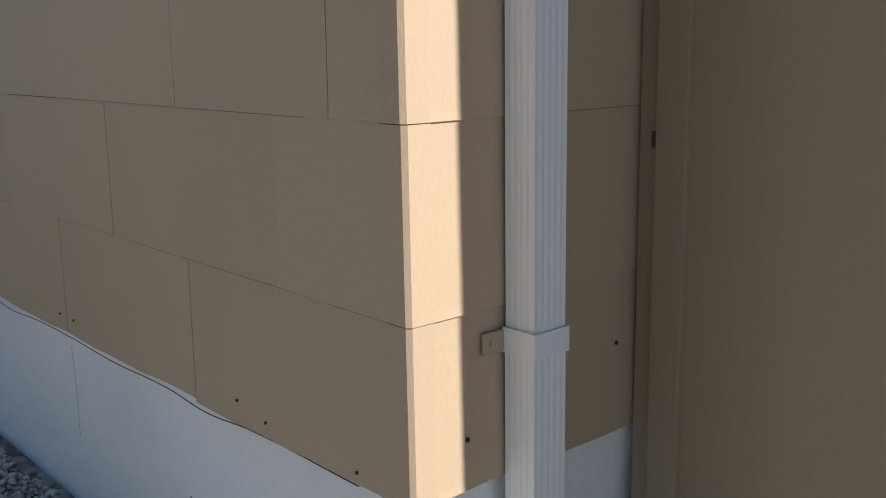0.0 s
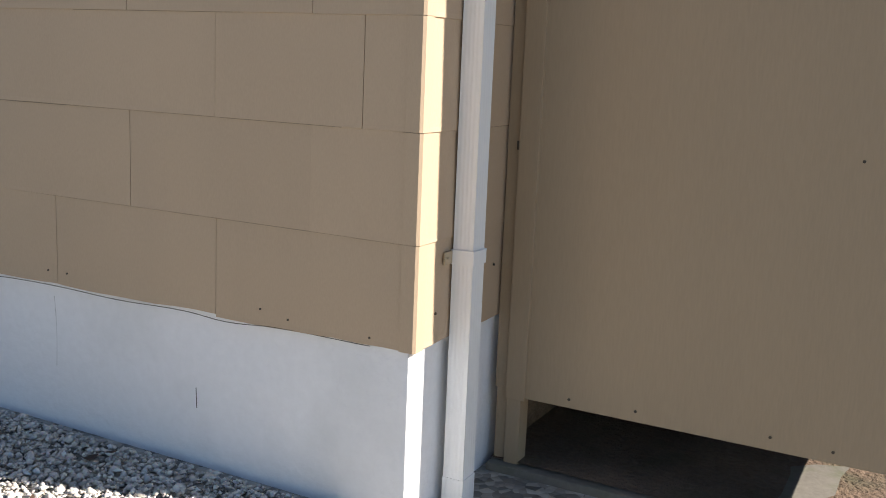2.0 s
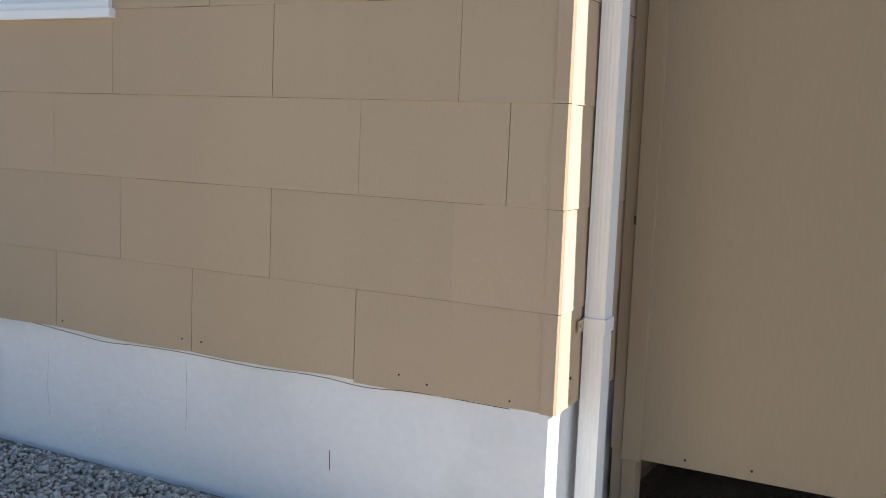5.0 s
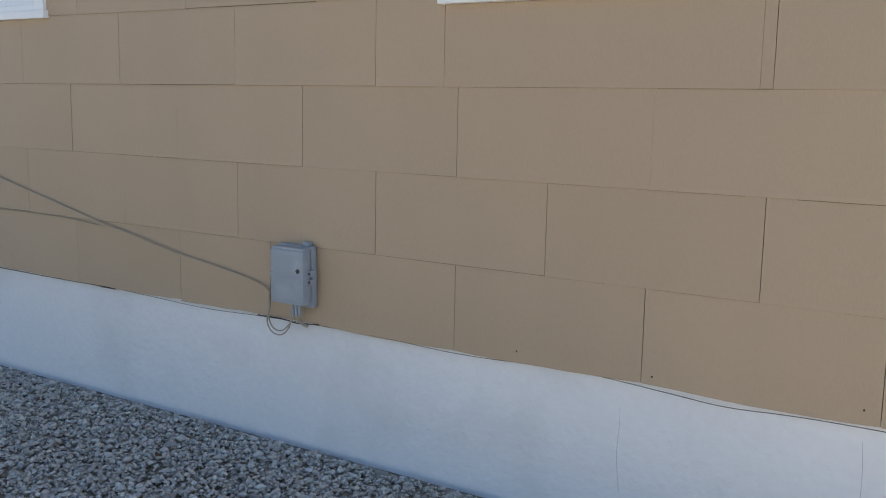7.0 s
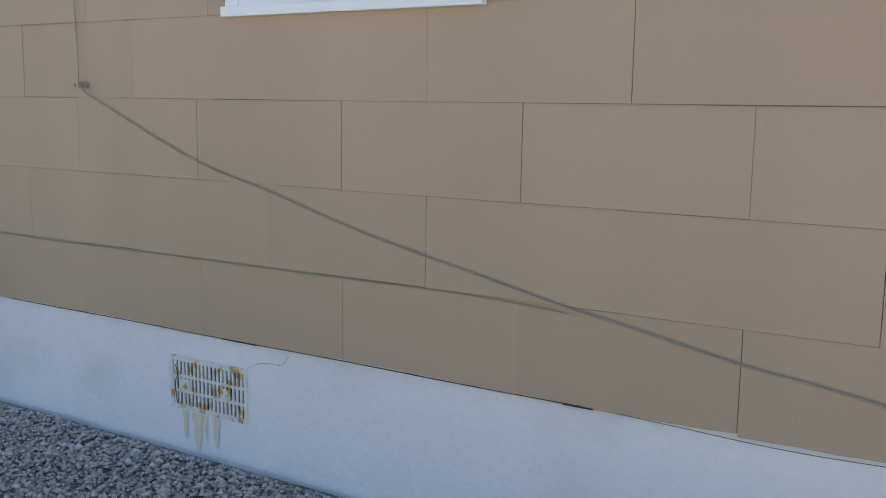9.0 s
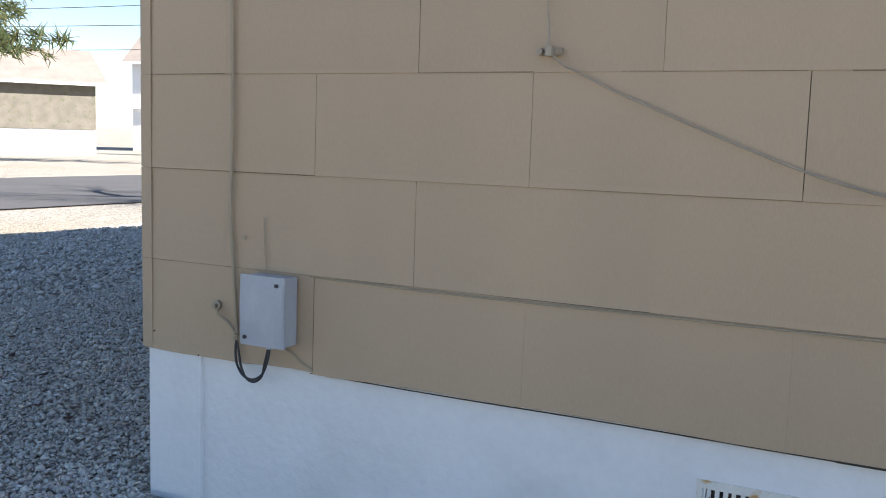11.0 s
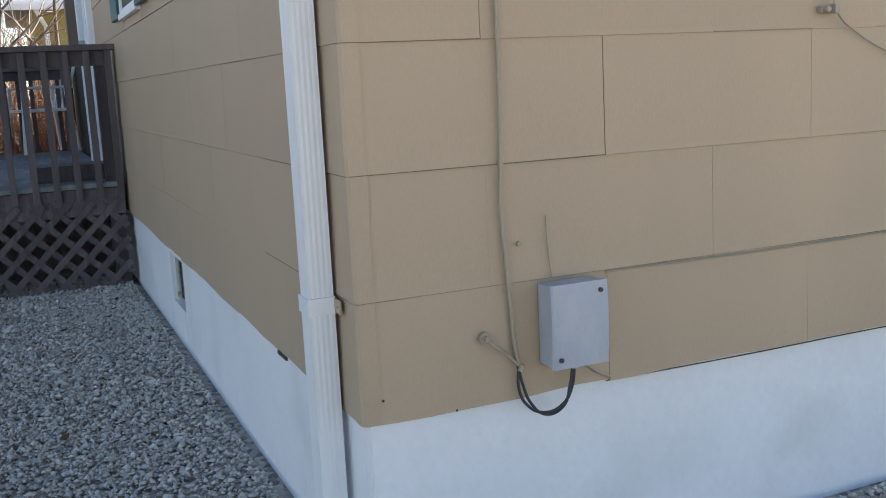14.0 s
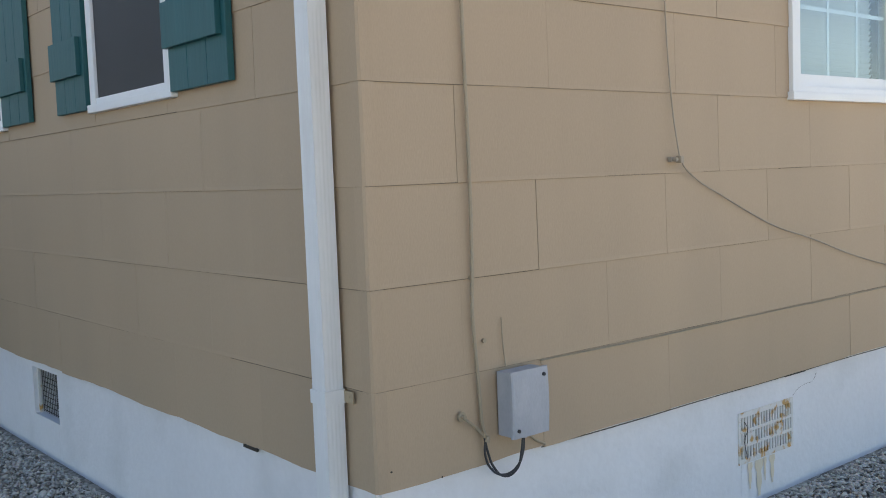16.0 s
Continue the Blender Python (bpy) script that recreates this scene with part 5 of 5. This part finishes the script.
def thicket(loc, seed, n, w, d, h, label):
    r = random.Random(seed)
    t = thing("shrub", loc, 0, label, "shrub", "russet shrubs")
    V, F = [], []
    for _ in range(n):
        p = Vector((r.uniform(-w, w), r.uniform(-d, d), -0.05))
        dr = Vector((r.gauss(0, 0.25), r.gauss(0, 0.25), 1)).normalized()
        ln = h * r.uniform(0.5, 1.1)
        for s in range(4):
            q = p + dr * ln / 4
            limb(V, F, p, q, 0.008 - 0.0015 * s, 0.0065 - 0.0015 * s, 3)
            for _ in range(3):
                e = p.lerp(q, r.random())
                limb(V, F, e, e + (dr + Vector((r.gauss(0, 0.7), r.gauss(0, 0.7), r.gauss(0, 0.4)))).normalized() * ln * 0.2, 0.004, 0.002, 3)
            p, dr = q, (dr + Vector((r.gauss(0, 0.2), r.gauss(0, 0.2), 0))).normalized()
    o = new("brush", raw_mesh("brush", V, F, RED_TWIG))
    o.parent = t
    return t


for k, (x, y) in enumerate(((-0.9, 10.6), (0.1, 10.9), (0.9, 10.4), (-1.7, 10.4), (-2.8, 10.6))):
    thicket((x, y, lie(x, y)), 70 + k, 190, 0.55, 0.5, 1.9, "leafless russet shrub behind the deck")


# dry leaves lying on the gravel
DRY_LEAF = island_mat("dry_leaf", [(0.05, 0.032, 0.022), (0.09, 0.05, 0.03), (0.14, 0.085, 0.05)])
lr = random.Random(90)
V, F = [], []
for k in range(150):
    x, y = (lr.uniform(-3.2, -0.1), lr.uniform(-0.6, 5.2)) if k < 110 else (lr.uniform(0.2, 7.0), lr.uniform(-0.9, -0.1))
    s, a = lr.uniform(0.012, 0.03), lr.uniform(0, 6.28)
    z = lie(x, y) + 0.018
    o = len(V)
    for px, py, pz in ((-1, 0, 0.3), (-0.3, -0.5, 0.0), (0.4, -0.4, 0.1), (1, 0, 0.5), (0.4, 0.45, 0.35), (-0.3, 0.5, 0.2)):
        V.append((x + s * (px * math.cos(a) - py * math.sin(a)), y + s * (px * math.sin(a) + py * math.cos(a)), z + s * pz))
    F += [(o, o + 1, o + 2, o + 5), (o + 2, o + 3, o + 4, o + 5)]
tagged(new("dry_leaves", raw_mesh("dry_leaves", V, F, DRY_LEAF, False)), "dark curled dry leaves scattered on the gravel", "leaves", kind="stuff")


# ---- siding shingles, course by course ----
rs = random.Random(11)
MESHES = {}


def shingle_mesh(w, low, cut):
    """Thin plate, its lower edge proud; local x along the wall, -y outside."""
    key = (round(w, 3), low, cut)
    if key in MESHES:
        return MESHES[key]
    bm = bmesh.new()
    n = 8 if low else 2
    r = random.Random(hash(key) % 1000)
    ph = r.uniform(0, 6)
    prof = []
    top = H + 0.02 if not cut else H * cut
    for i in range(n + 1):
        x = w * i / n
        dz = (0.004 * math.sin(ph + 4.2 * i / n) + r.uniform(-0.0018, 0.0018)) if low else 0.0006 * math.sin(ph + i)
        prof.append([bm.verts.new(p) for p in ((x, -0.0088, dz), (x, -0.0076, dz - 0.001), (x, 0.0015, dz - 0.0005), (x, 0.003, top), (x, -0.0046, top), (x, -0.0078, 0.012 + dz))])
    for a, b in zip(prof, prof[1:]):
        for j in range(6):
            k = (j + 1) % 6
            bm.faces.new((a[j], a[k], b[k], b[j]))
    bm.faces.new(prof[0])
    bm.faces.new(prof[-1][::-1])
    me = mesh_of("shingle", bm, SIDING)
    MESHES[key] = me
    return me


def joints(k, length, start):
    """Ends of the shingles of one course."""
    off = start if k % 2 == 0 else start - W / 2
    if k == 4:
        off += 0.065
    out, u = [0.0], off + W
    while u <= 0.05:
        u += W
    while u < length - 0.08:
        out.append(u)
        u += W
    return out + [length]


def lay(wall, place, length, start, holes, extra=(), wide={}):
    for k in range(10):
        ends = joints(k, length, start)
        for kk, u in extra:
            if kk == k:
                ends = sorted(ends + [u])
        for a, b in zip(ends, ends[1:]):
            pieces = [(a, b, 1.0)]
            z0, z1 = Z0 + k * H, Z0 + (k + 1) * H
            for h in holes:
                if h[2] < z1 - 0.02 and h[3] > z0 + 0.02:
                    nxt = []
                    for p, q, c in pieces:
                        if q <= h[0] or p >= h[1]:
                            nxt.append((p, q, c))
                            continue
                        if p < h[0] - 0.01:
                            nxt.append((p, h[0], c))
                        if q > h[1] + 0.01:
                            nxt.append((h[1], q, c))
                        lo = (h[2] - z0) / H
                        if lo > 0.15:
                            nxt.append((max(p, h[0]), min(q, h[1]), lo))
                    pieces = nxt
            for p, q, c in pieces:
                g = 0.0019 if any(abs(q - x) < 0.02 for x in wide.get(k, ())) else rs.choice((0.0003, 0.0006, 0.0011))
                me = shingle_mesh(q - p - g, (k == 0) * (1 + rs.randrange(3)), 0 if c == 1.0 else round(c, 3))
                o = new("shingle", me)
                o.parent = wall
                o.matrix_basis = place(p, z0 + rs.uniform(-0.0008, 0.0008), rs.uniform(-0.0005, 0.0008))


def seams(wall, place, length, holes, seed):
    """Thin brown strip under each course, broken here and there."""
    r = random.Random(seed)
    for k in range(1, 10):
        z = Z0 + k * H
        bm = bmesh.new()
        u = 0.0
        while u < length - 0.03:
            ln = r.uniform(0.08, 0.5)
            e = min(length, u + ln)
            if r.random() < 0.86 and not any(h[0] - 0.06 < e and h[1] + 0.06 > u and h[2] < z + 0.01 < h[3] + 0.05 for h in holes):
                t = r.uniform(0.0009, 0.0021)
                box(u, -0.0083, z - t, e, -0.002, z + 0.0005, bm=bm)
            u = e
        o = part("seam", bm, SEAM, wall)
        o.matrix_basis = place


# joints of the long wall that have opened up, course by course
OPEN = {0: (0.61, 2.44, 3.66, 4.88, 5.49, 6.1, 6.71), 1: (2.745, 3.965, 4.575, 5.185, 5.795, 6.405), 2: (0.61, 1.83, 2.44, 3.05, 4.27, 4.88, 7.165),
        3: (3.355, 3.965, 4.575, 5.795, 6.405), 4: (6.165, 6.775)}
lay(WA, lambda u, z, d: pose(u, -d, z), RX - 0.004, 0.0, WINS_A, [(2, 7.165)], OPEN)
lay(WD, lambda u, z, d: pose(-d, 6.0 - u, z, 0, 0, -90) if u > -1 else None, 6.0 - 0.002, 0.53, [(6 - h[1], 6 - h[0], h[2], h[3]) for h in WINS_D + [DOOR_D]])
lay(WB, lambda u, z, d: pose(RX + d, u, z, 0, 0, 90), 0.62, 0.5, [])

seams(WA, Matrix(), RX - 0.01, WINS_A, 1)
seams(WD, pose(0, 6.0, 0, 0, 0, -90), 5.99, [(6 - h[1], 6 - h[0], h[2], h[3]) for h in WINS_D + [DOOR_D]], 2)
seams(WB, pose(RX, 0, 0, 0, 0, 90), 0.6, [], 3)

# bent caps over the outer corners, one a course
bm = bmesh.new()
sec = [(-0.0105, 0.034), (-0.0105, -0.004), (-0.004, -0.0105), (0.034, -0.0105), (0.034, -0.0085), (-0.003, -0.0085), (-0.0085, -0.003), (-0.0085, 0.034)]
loft([[(x, y, z) for x, y in sec] for z in (0.0, H * 0.5, H - 0.0015)], bm)
cap_me = mesh_of("corner_cap", bm, SIDING)
for k in range(10):
    o = new("corner_cap", cap_me)
    o.parent = WA
    o.matrix_basis = pose(rs.uniform(-0.001, 0.0006), rs.uniform(-0.001, 0.0006), Z0 + k * H)

bm = bmesh.new()
loft([[(-x, y, z) for x, y in sec] for z in (0.0, H * 0.5, H - 0.0015)], bm)
cap_me = mesh_of("corner_cap", bm, SIDING)
for k in range(10):
    o = new("corner_cap", cap_me)
    o.parent = WB
    o.matrix_basis = pose(RX + rs.uniform(-0.001, 0.001), rs.uniform(-0.001, 0.0006), Z0 + k * H)
